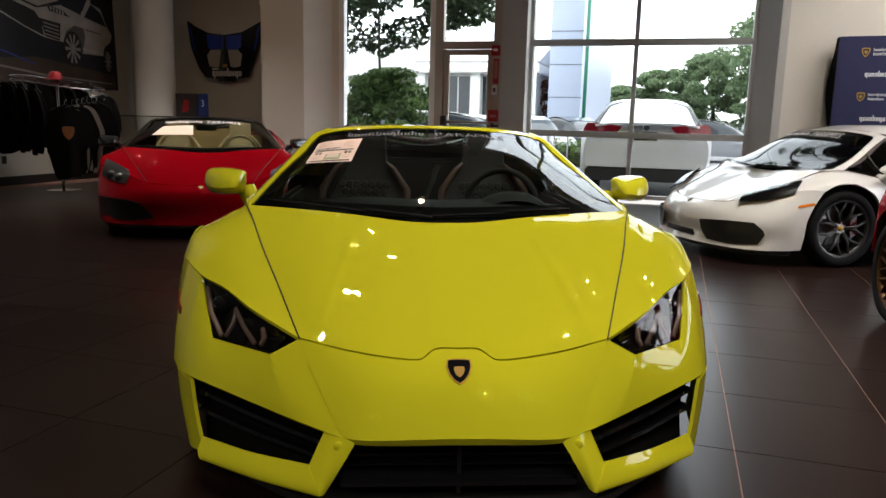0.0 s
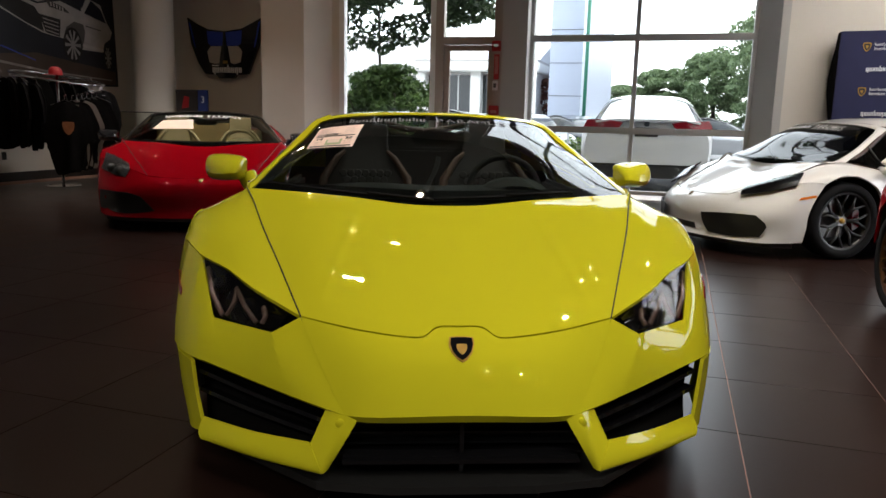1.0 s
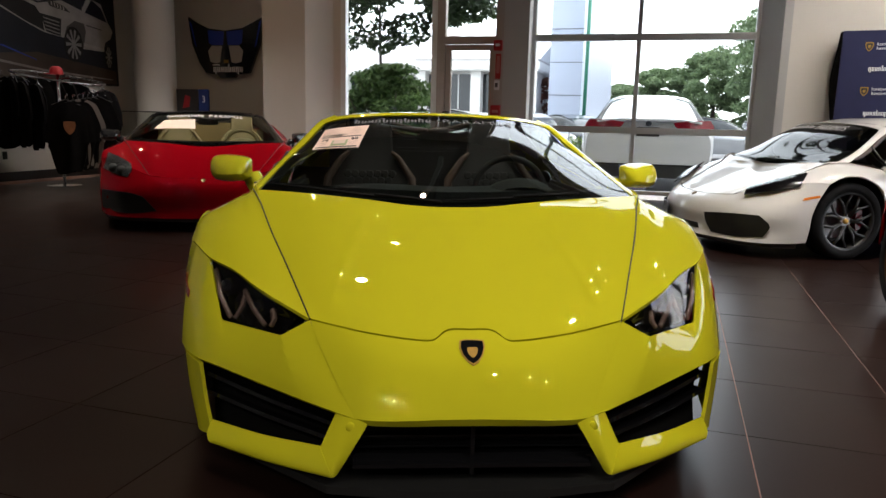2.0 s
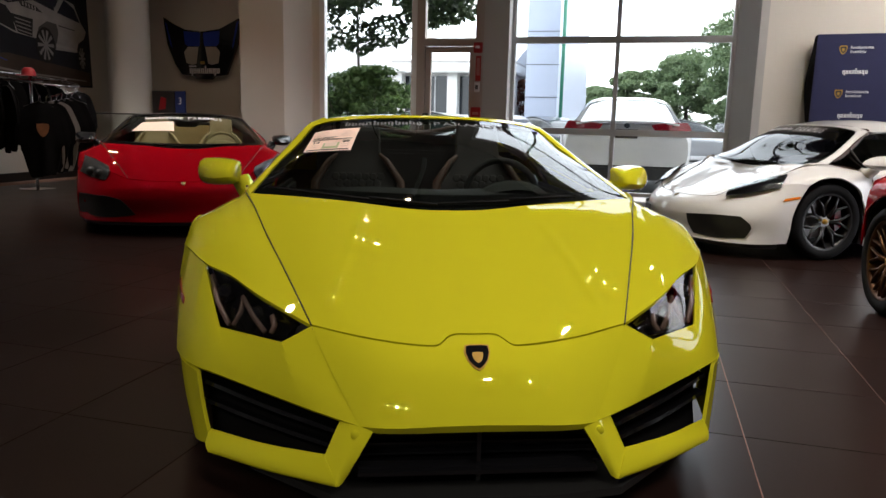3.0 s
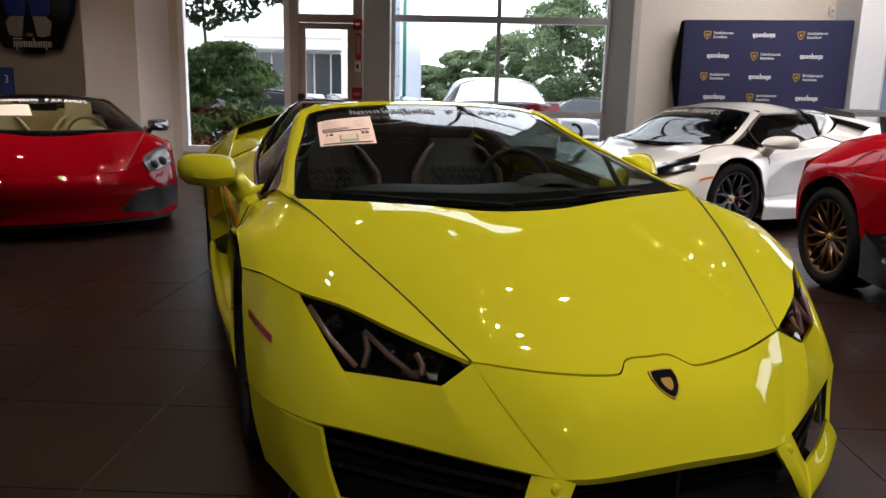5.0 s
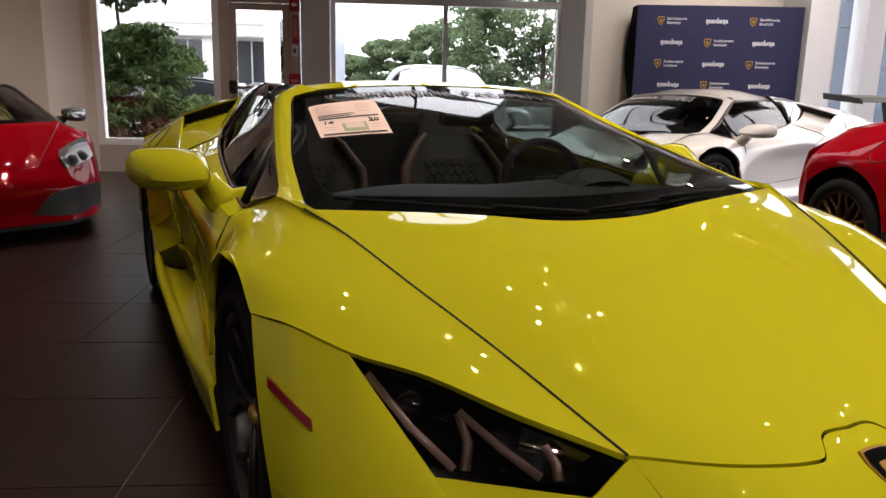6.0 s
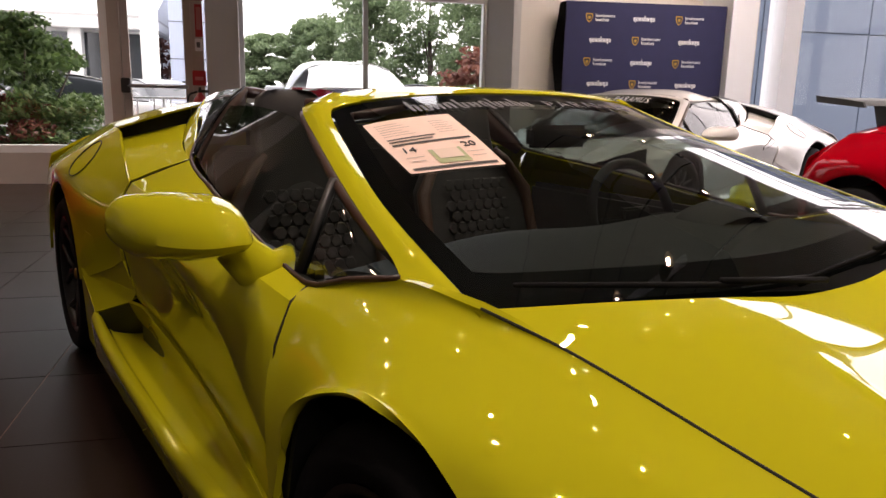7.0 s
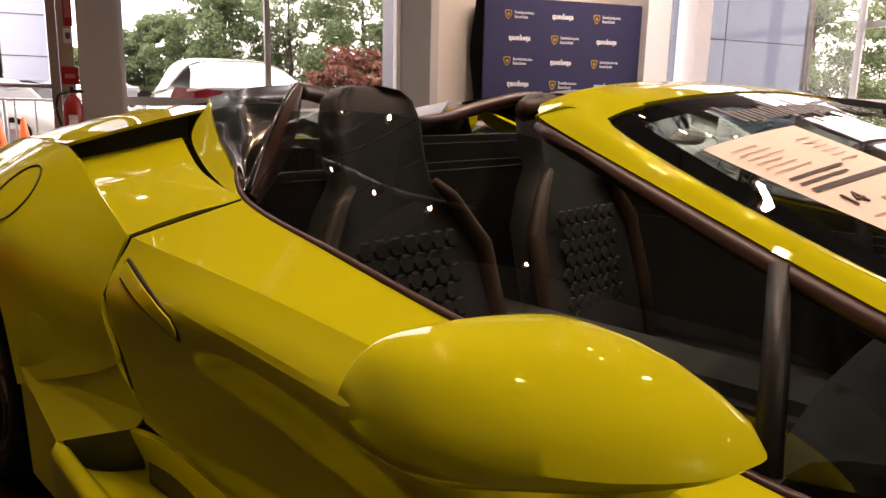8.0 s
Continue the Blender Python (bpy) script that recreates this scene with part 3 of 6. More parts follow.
            panel("bumper_lip", [[(.775, .21, .185), (.60, .075, .195), (.425, -.045, .215)], [(.785, .185, .15), (.60, .042, .165), (.405, -.078, .185)], [(.772, .165, .128), (.58, .02, .138), (.385, -.105, .15)], [(.75, .19, .118), (.58, .045, .125), (.395, -.075, .138)]], paint, nu=10, nv=20, **P)
            panel("bumper_strut", [[(.380, -.020, .300), (.405, -.035, .245), (.425, -.05, .20)], [(.325, -.058, .297), (.358, -.085, .225), (.385, -.105, .15)], [(.285, -.066, .294), (.328, -.082, .222), (.37, -.085, .15)]], paint, nu=8, nv=10, **P)
            part("parking_sensor", lathe_bm([(0, .006), (.011, .006), (.013, .003), (.013, -.004)], 20, "Z", Matrix.Translation((s * .337, -.062, .276)) @ Matrix.Rotation(radians(80), 4, "X")), pillar, car, smooth=True)
            # corner intake: black box and blades
            panel("corner_intake", [[(.36, .02, .29), (.60, .17, .32), (.83, .36, .345)], [(.40, .06, .22), (.60, .19, .23), (.80, .35, .23)], [(.42, .03, .16), (.60, .13, .14), (.78, .28, .13)]], FRIT, nu=6, nv=10, flip=False, **P)
            for k, (za, zb) in enumerate(((.262, .305), (.215, .245))):
                panel("intake_blade", [[(.395, -.02, za), (.60, .115, (za + zb) / 2), (.80, .27, zb)], [(.40, .045, za - .012), (.60, .175, (za + zb) / 2 - .012), (.80, .33, zb - .012)]], GLOSSBLACK, nu=3, nv=12, **P)
        # head lamp
        if kind == "wedge":
            lamp = panel("headlamp", [[(.495, .150, .524), (.622, .252, .578), (.728, .367, .617), (.826, .470, .637)],
                                      [(.522, .145, .503), (.62, .22, .530), (.72, .315, .555), (.795, .40, .575)],
                                      [(.548, .132, .483), (.62, .180, .483), (.70, .240, .484), (.750, .290, .487)]], LAMPGLASS, nu=10, nv=20, solid=0, label="slanted lamp with a clear cover", **P)
            panel("lamp_bowl", [[(.51, .19, .51), (.63, .285, .562), (.735, .395, .600), (.81, .475, .62)], [(.53, .20, .49), (.62, .29, .51), (.72, .39, .54), (.78, .46, .56)], [(.545, .180, .470), (.63, .24, .467), (.70, .30, .467), (.742, .34, .472)]], GLOSSBLACK, lamp, nu=8, nv=14, side=s)
            for pth in ([(.805, .440, .602), (.768, .335, .540), (.722, .262, .490)], [(.688, .315, .560), (.690, .275, .525), (.708, .250, .490)], [(.688, .315, .562), (.648, .240, .522), (.606, .182, .489)], [(.585, .205, .530), (.578, .178, .507), (.586, .162, .490)]):
                part("light_guide", sweep_bm([(s * x, y + .012, z) for x, y, z in pth], .0095, 4), LIGHTBAR, lamp, smooth=True)
            for cx, cy, cz in ((.748, .36, .575), (.635, .25, .530)):
                part("projector_lens", lathe_bm([(0, .022), (.014, .018), (.024, .008), (.028, 0), (.030, -.02)], 20, "Z", Matrix.Translation((s * cx, cy + .02, cz - .01)) @ Matrix.Rotation(radians(70), 4, "X")), GLOSSBLACK, lamp, smooth=True)
        else:
            if kind == "flat":
                LR = [[(.640, .34, .618), (.755, .47, .672), (.872, .64, .705)], [(.628, .24, .577), (.742, .362, .618), (.872, .52, .650)], [(.665, .205, .500), (.775, .318, .520), (.900, .485, .560)]]
            else:
                LR = [[(.56, .27, .605), (.69, .42, .672), (.83, .60, .735)], [(.585, .20, .57), (.73, .335, .625), (.865, .545, .690)], [(.625, .155, .530), (.765, .315, .565), (.885, .50, .625)]]
            lamp = panel("headlamp", [[(x + .005, y - .014, z + .012) for x, y, z in r] for r in LR], LAMPGLASS, nu=8, nv=14, solid=0, label="angular lamp with a clear cover", **P)
            panel("lamp_bowl", [[(x + .002, y - .006, z + .007) for x, y, z in r] for r in LR], LAMP_SILVER if kind == "flat" else GLOSSBLACK, lamp, nu=6, nv=10, side=s)
            for cx, cy, cz in (((.80, .36, .585), (.72, .28, .565)) if kind == 'flat' else ((.765, .44, .635), (.665, .295, .565))):
                part("projector_lens", lathe_bm([(0, .022), (.022, .018), (.034, .008), (.04, 0), (.042, -.02)], 20, "Z", Matrix.Translation((s * cx, cy, cz)) @ Matrix.Rotation(radians(70), 4, "X")), LAMP_SILVER, lamp, smooth=True)
        # door
        DOOR_ROWS = [[(.832, 1.43, .757), (.815, 1.78, .803), (.780, 2.15, .850), (.716, 2.545, .899)],
                              [(.872, 1.415, .737), (.880, 1.80, .770), (.873, 2.25, .800), (.852, 2.742, .812)],
                              [(.913, 1.395, .665), (.925, 1.85, .700), (.918, 2.3, .728), (.905, 2.76, .700)],
                              [(.938, 1.375, .52), (.895, 1.85, .56), (.870, 2.3, .59), (.885, 2.74, .560)],
                              [(.930, 1.345, .34), (.875, 1.85, .36), (.852, 2.3, .385), (.868, 2.70, .430)]]
        door = panel("door", DOOR_ROWS, paint, nu=44, nv=44, crease=(1,), **P)
        for edge in (0, -1):
            part("shut_line", sweep_bm([(s * (r[edge][0] + .001), r[edge][1] - (.006 if edge == 0 else -.006), r[edge][2]) for r in DOOR_ROWS], .0024, 6), SHADOWGAP if paint is not WHITE_CAR else GREYTRIM, door)
        door_grid = surface(DOOR_ROWS, 60, 80)
        slot = [[(2.462, .716), (2.50, .727), (2.60, .751), (2.70, .775)], [(2.448, .700), (2.50, .713), (2.60, .738), (2.708, .764)], [(2.455, .683), (2.50, .695), (2.60, .721), (2.70, .747)]]
        drape("handle_recess", [[(y + dy, z + .004 * k) for (y, z), dy in zip(r, (-.004, 0, 0, .004))] for r, k in zip(slot, (1.5, 0, -1.5))], door_grid, .003, SHADOWGAP, door, s)
        drape("door_handle", slot, door_grid, .0055, paint, door, s)
        # skirt with its scoop
        skirt_mat = GLOSSBLACK if wing else paint
        skirt = panel("side_skirt", [[(.925, 1.345, .335), (.868, 1.85, .355), (.848, 2.3, .380), (.862, 2.60, .420), (.876, 2.735, .412)],
                                     [(.928, 1.343, .300), (.880, 1.85, .272), (.850, 2.3, .270), (.828, 2.62, .268), (.820, 2.81, .262)],
                                     [(.938, 1.340, .272), (.940, 1.85, .236), (.936, 2.3, .236), (.928, 2.65, .248), (.924, 2.895, .258)],
                                     [(.945, 1.335, .266), (.962, 1.85, .244), (.966, 2.3, .264), (.965, 2.7, .287), (.956, 2.955, .320)],
                                     [(.948, 1.335, .250), (.968, 1.85, .228), (.971, 2.3, .245), (.969, 2.7, .265), (.960, 2.96, .300)],
                                     [(.935, 1.33, .13), (.945, 1.85, .125), (.945, 2.3, .13), (.945, 2.7, .14), (.945, 3.0, .15)]], skirt_mat, nu=30, nv=34, **P)
        panel("side_scoop", [[(.874, 2.742, .408), (.912, 2.85, .365), (.948, 2.957, .322)], [(.818, 2.815, .258), (.870, 2.86, .256), (.922, 2.90, .254)]], BLACK, nu=4, nv=8, solid=0.006, **P)
        panel("skirt_end", [[(.870, 2.690, .455), (.962, 3.165, .45)], [(.878, 2.72, .418), (.96, 3.08, .395)], [(.880, 2.732, .410), (.957, 2.962, .325)]], skirt_mat, nu=10, nv=12, **P)
        panel("skirt_tail", [[(.958, 2.955, .322), (.960, 3.08, .395), (.962, 3.172, .43)], [(.945, 2.95, .14), (.948, 3.08, .15), (.95, 3.18, .16)]], skirt_mat, nu=6, nv=8, **P)
        # rear wing panel
        REAR_ROWS = [[(.858, 2.752, .818), (.818, 3.02, .897), (.772, 3.29, .964), (.722, 3.75, .957), (.67, 4.18, .905)],
                     [(.888, 2.765, .745), (.880, 3.05, .818), (.856, 3.40, .888), (.825, 3.8, .880), (.79, 4.22, .84)],
                     [(.910, 2.772, .66), (.938, 3.07, .715), (.952, 3.47, .792), (.948, 3.88, .770), (.90, 4.26, .72)],
                     [(.898, 2.755, .55), (.948, 3.10, .61), (.966, 3.50, .757), (.962, 3.93, .63), (.93, 4.27, .56)],
                     arch_row(.966, RW, .345, .394, (172, 135, 95, 45, 5))]
        panel("rear_wing_panel", REAR_ROWS, paint, nu=36, nv=44, relax=6, **P)
        panel("rear_wing_lower", [[(.895, 2.75, .55), (.95, 3.09, .60)], [(.880, 2.72, .49), (.962, 3.145, .50)], [(.870, 2.69, .45), (.962, 3.17, .44)]], paint, nu=8, nv=8, **P)
        # engine intake beside the buttress
        panel("intake_floor", [[(.714, 2.550, .899), (.78, 2.66, .862), (.855, 2.752, .816)], [(.665, 2.80, .932), (.745, 2.90, .907), (.822, 3.00, .880)], [(.57, 3.07, .990), (.65, 3.20, .960), (.748, 3.345, .925)]], paint, nu=14, nv=12, **P)
        panel("intake_mouth", [[(.55, 3.075, .985), (.66, 3.20, .950), (.765, 3.35, .915)], [(.54, 3.095, 1.055), (.66, 3.22, 1.005), (.765, 3.36, .955)]], BLACK, nu=4, nv=8, solid=0.004, **P)
        panel("intake_roof", [[(.500, 3.010, 1.072), (.635, 3.120, 1.028), (.776, 3.284, .968)], [(.49, 3.45, 1.055), (.60, 3.55, 1.02), (.724, 3.75, .959)], [(.48, 4.10, .96), (.58, 4.14, .935), (.67, 4.18, .907)]], paint, nu=14, nv=10, solid=0.008, **P)
        panel("buttress", [[(.714, 2.548, .897), (.69, 2.68, .918), (.645, 2.84, .955), (.590, 2.98, 1.000), (.540, 3.03, 1.045), (.500, 3.05, 1.070)],
                           [(.700, 2.560, .905), (.660, 2.68, .950), (.605, 2.83, 1.000), (.555, 2.95, 1.050), (.52, 3.01, 1.078), (.490, 3.08, 1.085)]], paint, nu=6, nv=26, **P)
        rg_ = surface(REAR_ROWS, 60, 80).reshape(-1, 3)
        ring = [nearest_yz(rg_, 3.33 + .085 * math.cos(q), .845 + .066 * math.sin(q)) + np.array((.001, 0, .001)) for q in np.linspace(0, 2 * math.pi, 41)]
        part("fuel_flap", sweep_bm([(s * p[0], p[1], p[2]) for p in ring], .0022, 5), GREYTRIM if paint is WHITE_CAR else SHADOWGAP, car)
        # side window
        panel("side_window", [[(.808, 1.505, .768), (.800, 1.78, .808), (.762, 2.15, .855), (.69, 2.56, .90)],
                              [(.760, 1.525, .86), (.722, 1.80, .93), (.675, 2.15, .97), (.632, 2.56, .985)],
                              [(.714, 1.545, .938), (.640, 1.86, 1.04), (.590, 2.25, 1.072), (.560, 2.60, 1.068)]], COUPE_GLASS if roof else SIDE_GLASS, nu=10, nv=18, solid=0, label="dark side glass", **P)
        panel("quarter_window", [[(.790, 1.16, .832), (.810, 1.33, .795), (.812, 1.495, .766)], [(.756, 1.30, .868), (.760, 1.41, .865), (.761, 1.515, .860)], [(.722, 1.47, .920), (.718, 1.50, .928), (.714, 1.535, .937)]], COUPE_GLASS if roof else SIDE_GLASS, nu=8, nv=8, solid=0, **P)
        part("window_divider", sweep_bm([(s * .812, 1.50, .764), (s * .762, 1.52, .86), (s * .714, 1.542, .942)], [.014, .013, .011], 6), BLACK, car, smooth=True)
        part("window_seal", sweep_bm([(s * x, y, z) for x, y, z in spline([(.800, 1.148, .829), (.818, 1.29, .798), (.828, 1.44, .760), (.811, 1.78, .806), (.774, 2.15, .853), (.708, 2.555, .902), (.60, 2.76, .995), (.475, 3.0, 1.09)], 40)], .006, 6), BROWN_TRIM, car, smooth=True)
        part("pillar_trim", sweep_bm([(s * x, y, z) for x, y, z in spline([(.770, 1.19, .833), (.724, 1.46, .908), (.664, 1.72, .993), (.606, 1.93, 1.063)], 20)], [.004] + [.008] + [.013] * 17 + [.008], 8), BROWN_TRIM, car, "brown trim along the pillar", True)
        # buttress fairing
        rear_edge = [(.698, 2.562, .905), (.655, 2.68, .952), (.60, 2.83, 1.003), (.55, 2.95, 1.053), (.485, 3.09, 1.090)]
        front_edge = [(.694, 2.566, .908), (.636, 2.602, .985), (.576, 2.64, 1.050), (.524, 2.675, 1.094), (.470, 2.71, 1.126)]
        mid_edge = [tuple((a + b) / 2 + c for a, b, c in zip(p, q, (.006, 0, .008))) for p, q in zip(rear_edge, front_edge)]
        panel("buttress_cover", [rear_edge, mid_edge, front_edge], GLOSSBLACK, nu=14, nv=24, solid=.004, label="gloss black fairing behind the seats", **P)
        lining = BROWN_TRIM if paint is YELLOW else BLACK
        inner_edge = [(.672, 2.575, .880), (.585, 2.625, .935), (.520, 2.660, 1.000), (.480, 2.690, 1.066), (.458, 2.715, 1.112)]
        panel("fairing_lining", [front_edge, [tuple((a + b) / 2 + c for a, b, c in zip(p, q, (0, -.012, .004))) for p, q in zip(front_edge, inner_edge)], inner_edge], lining, nu=8, nv=20, solid=.004, label="brown leather lining" if paint is YELLOW else "", **P)
        part("fairing_lip", sweep_bm([(s * x, y - .003, z + .003) for x, y, z in spline(front_edge, 24)], .006, 6), GLOSSBLACK, car, smooth=True)
        part("rear_hoop", sweep_bm([(s * x, y, z) for x, y, z in spline([(.470, 2.712, 1.112), (.40, 2.75, 1.108), (.26, 2.79, 1.078), (.12, 2.80, 1.045), (0, 2.80, 1.03)], 20)], .020, 8), lining, car, smooth=True)
        # mirror
        rings = []
        for mx, yr, yf, zt, zb, zf in spline([(.904, 1.652, 1.515, .888, .818, .845), (.912, 1.658, 1.485, .899, .808, .842), (.928, 1.664, 1.465, .906, .802, .840), (.95, 1.672, 1.466, .910, .799, .839), (.985, 1.684, 1.484, .913, .795, .834), (1.02, 1.696, 1.518, .914, .793, .831), (1.055, 1.708, 1.562, .912, .794, .831), (1.085, 1.718, 1.612, .908, .798, .834), (1.105, 1.726, 1.655, .897, .810, .842), (1.117, 1.732, 1.700, .880, .826, .848), (1.122, 1.735, 1.716, .868, .840, .852)], 44):
            ring = []
            for f in (0, .06, .2, .4, .6, .8, .93):
                ring.append((mx, yr + (yf - yr) * f, zt + (zf + .008 - zt) * f ** 2.6 + (.002 if f else 0)))
            ring += [(mx, yf, zf), (mx, yf + .008, zf - .008)]
            for f in (.15, .45, .75, .95):
                ring.append((mx, yf + (yr - yf) * f, zf - .010 + (zb - zf + .010) * min(1, f * 2.2)))
            ring += [(mx, yr, zb + .004), (mx, yr + .002, zb + .012), (mx, yr - .012, zb + .016), (mx, yr - .012, zt - .010), (mx, yr + .002, zt - .006)]
            rings.append([(s * a, b, c) for a, b, c in ring])
        mir = sharp(part("door_mirror", loft_bm(rings), mirror_mat, car, smooth=True), 40)
        part("mirror_stalk", sweep_bm([(s * .815, 1.60, .735), (s * .855, 1.605, .752), (s * .885, 1.625, .785), (s * .905, 1.64, .815)], [.075, .052, .045, .045], 14), mirror_mat, mir, smooth=True)
        # wheels
        wheel(car, s * .835, FW, WR, .235, rim_mat, spokes, s, caliper)
        wheel(car, s * .815, RW, WR, .29, rim_mat, spokes, s, caliper)
    if kind == "wedge":
        # nose
        half = [[(0, .095, .504), (.065, .095, .502), (.117, .053, .483), (.29, .08, .496), (.466, .145, .518)],
                [(0, .046, .482), (.10, .044, .480), (.20, .032, .470), (.31, .050, .470), (.438, .096, .468)],
                [(0, -.018, .437), (.10, -.018, .436), (.20, -.016, .430), (.29, -.002, .420), (.402, .042, .412)],
                [(0, -.068, .372), (.10, -.068, .371), (.20, -.064, .366), (.27, -.050, .360), (.364, -.010, .354)],
                [(0, -.104, .314), (.10, -.103, .312), (.20, -.098, .307), (.272, -.083, .302), (.325, -.058, .297)],
                [(0, -.092, .290), (.10, -.091, .289), (.20, -.086, .286), (.272, -.073, .283), (.320, -.050, .280)],
                [(0, -.05, .284), (.10, -.05, .283), (.20, -.045, .281), (.27, -.036, .279), (.312, -.028, .278)]]
        panel("nose", [[(-x, y, z) for x, y, z in r[:0:-1]] + r for r in half], paint, car, 48, 81, crease=(4, 5))
        bd = Matrix.Translation((0, .017, .461)) @ Matrix.Rotation(radians(36), 4, "X")
        badge = part("badge", shield_bm(bd, .082, .006), GOLD, car, "small gold and black shield")
        part("badge_face", shield_bm(bd @ Matrix.Translation((0, 0, .004)), .072, .004), GLOSSBLACK, badge)
        part("badge_figure", shield_bm(bd @ Matrix.Translation((0, -.004, .0075)), .034, .002), GOLD, badge)
        # centre grille and splitter
        grille = part("grille", box_bm((-.36, .36, .02, .05, .12, .31)), BLACK, car)
        for k in range(5):
            part("grille_slat", box_bm((-.36, .36, -.02 + .006 * k, .03, .165 + .028 * k, .171 + .028 * k)), GLOSSBLACK, grille)
        part("grille_strut", box_bm((-.006, .006, -.06, .03, .13, .30)), GLOSSBLACK, grille)
        part("splitter", prism_bm([(-.40, -.09), (-.2, -.125), (.2, -.125), (.40, -.09), (.64, .12), (.8, .5), (-.8, .5), (-.64, .12)], 2, .095, .118), BLACK, car)
        part("splitter_blade", box_bm((-.33, .33, -.085, .02, .165, .176)), GLOSSBLACK, grille)
    else:
        half = [[(0, .07, .497), (.25, .09, .502), (.466, .147, .519), (.624, .252, .579), (.730, .368, .618), (.828, .468, .638), (.905, .596, .661), (.952, .722, .655)],
                [(0, -.02, .44), (.25, .005, .44), (.47, .065, .44), (.65, .135, .43), (.76, .235, .435), (.85, .34, .45), (.92, .47, .475), (.957, .63, .51)],
                [(0, -.055, .34), (.25, -.03, .34), (.48, .035, .34), (.67, .11, .34), (.835, .265, .345), (.928, .44, .37), (.957, .585, .39)],
                [(0, -.045, .22), (.25, -.02, .22), (.48, .045, .22), (.67, .12, .22), (.835, .275, .23), (.928, .45, .25), (.955, .575, .27)],
                [(0, -.075, .135), (.25, -.05, .135), (.48, .015, .135), (.67, .09, .135), (.835, .25, .135), (.92, .44, .145), (.945, .56, .155)]]
        panel("front_bumper", [[(-x, y, z) for x, y, z in r[:0:-1]] + r for r in half], paint, car, 26, 80)
        for s in (-1, 1):
            if kind == "flat":
                rws = [[(.52, .045, .335), (.62, .085, .365), (.74, .155, .375), (.90, .365, .378)], [(.46, .03, .27), (.60, .085, .27), (.74, .165, .28), (.912, .40, .295)], [(.40, .018, .20), (.58, .078, .175), (.72, .15, .175), (.905, .385, .20)]]
            else:
                rws = [[(.33, -.022, .345), (.48, .027, .358), (.64, .088, .37), (.79, .222, .37)], [(.36, -.016, .26), (.50, .045, .26), (.67, .105, .27), (.855, .292, .285)], [(.42, .012, .175), (.53, .055, .17), (.67, .115, .17), (.82, .255, .185)]]
            panel("bumper_intake", [[(x + .004, y - (.016 if kind == "flat" else .022), z) for x, y, z in r] for r in rws], BLACK, car, 6, 16, s, 0.004)
        if kind == "plain":
            panel("centre_intake", [[(-.24, -.045, .235), (0, -.06, .235), (.24, -.045, .235)], [(-.26, -.04, .185), (0, -.065, .185), (.26, -.04, .185)]], BLACK, car, 4, 12, 1, 0.004)
            for s in (-1, 1):
                panel("side_marker", [[(.925, .52, .535), (.953, .64, .56)], [(.930, .50, .515), (.957, .645, .54)]], AMBER, car, 3, 5, s, 0.006, "amber side marker")
        part("badge", shield_bm(Matrix.Translation((0, .035, .482)) @ Matrix.Rotation(radians(30), 4, "X"), .045, .006), BRASS, car, "small gold shield")
        part("splitter", prism_bm([(-.66, .10), (-.2, -.04), (.2, -.04), (.66, .10), (.85, .32), (.9, .5), (-.9, .5), (-.85, .32)], 2, .10, .136), BLACK, car)
    # header rail
    half = [[(0, 1.802, 1.127), (.2, 1.805, 1.124), (.38, 1.812, 1.113), (.50, 1.827, 1.099), (.572, 1.848, 1.081)],
            [(0, 1.845, 1.137), (.2, 1.85, 1.134), (.38, 1.865, 1.126), (.50, 1.88, 1.113), (.596, 1.89, 1.093)],
            [(0, 1.90, 1.142), (.2, 1.905, 1.140), (.40, 1.925, 1.130), (.52, 1.945, 1.110), (.606, 1.935, 1.078)]]
    panel("header_rail", [[(-x, y, z) for x, y, z in r[:0:-1]] + r for r in half], pillar if not roof else paint, car, 12, 40, 1, 0.02)
    part("header_trim", sweep_bm([(x, 1.96 + .02 * (abs(x) / .5) ** 2, 1.115 - .03 * (abs(x) / .56) ** 2) for x in np.linspace(-.57, .57, 21)], .016, 8), BROWN_TRIM, car, smooth=True)
    if roof:
        half = [[(0, 1.83, 1.134), (.25, 1.84, 1.130), (.45, 1.90, 1.115), (.60, 1.96, 1.075)], [(0, 2.2, 1.185), (.25, 2.2, 1.182), (.42, 2.25, 1.160), (.56, 2.32, 1.085)], [(0, 2.62, 1.165), (.25, 2.62, 1.162), (.40, 2.65, 1.125), (.49, 2.66, 1.09)], [(0, 3.3, 1.04), (.2, 3.3, 1.04), (.36, 3.3, 1.05), (.46, 3.2, 1.075)]]
        panel("roof", [[(-x, y, z) for x, y, z in r[:0:-1]] + r for r in half], paint, car, 20, 36, 1, 0.02)
    # rear deck and tail
    half = [[(0, 2.95, 1.00), (.2, 2.95, 1.02), (.40, 3.05, 1.095)], [(0, 3.5, .985), (.25, 3.5, .99), (.48, 3.45, 1.045)], [(0, 4.15, .91), (.3, 4.15, .92), (.49, 4.10, .96)]]
    panel("engine_cover", [[(-x, y, z) for x, y, z in r[:0:-1]] + r for r in half], BLACK if not roof else paint, car, 16, 24)
    half = [[(0, 4.16, .91), (.4, 4.15, .915), (.67, 4.18, .905), (.90, 4.2, .80)], [(0, 4.30, .88), (.4, 4.29, .88), (.68, 4.26, .86), (.91, 4.24, .74)], [(0, 4.33, .62), (.4, 4.32, .62), (.7, 4.29, .60), (.93, 4.24, .56)], [(0, 4.30, .25), (.4, 4.29, .25), (.7, 4.26, .25), (.90, 4.20, .25)]]
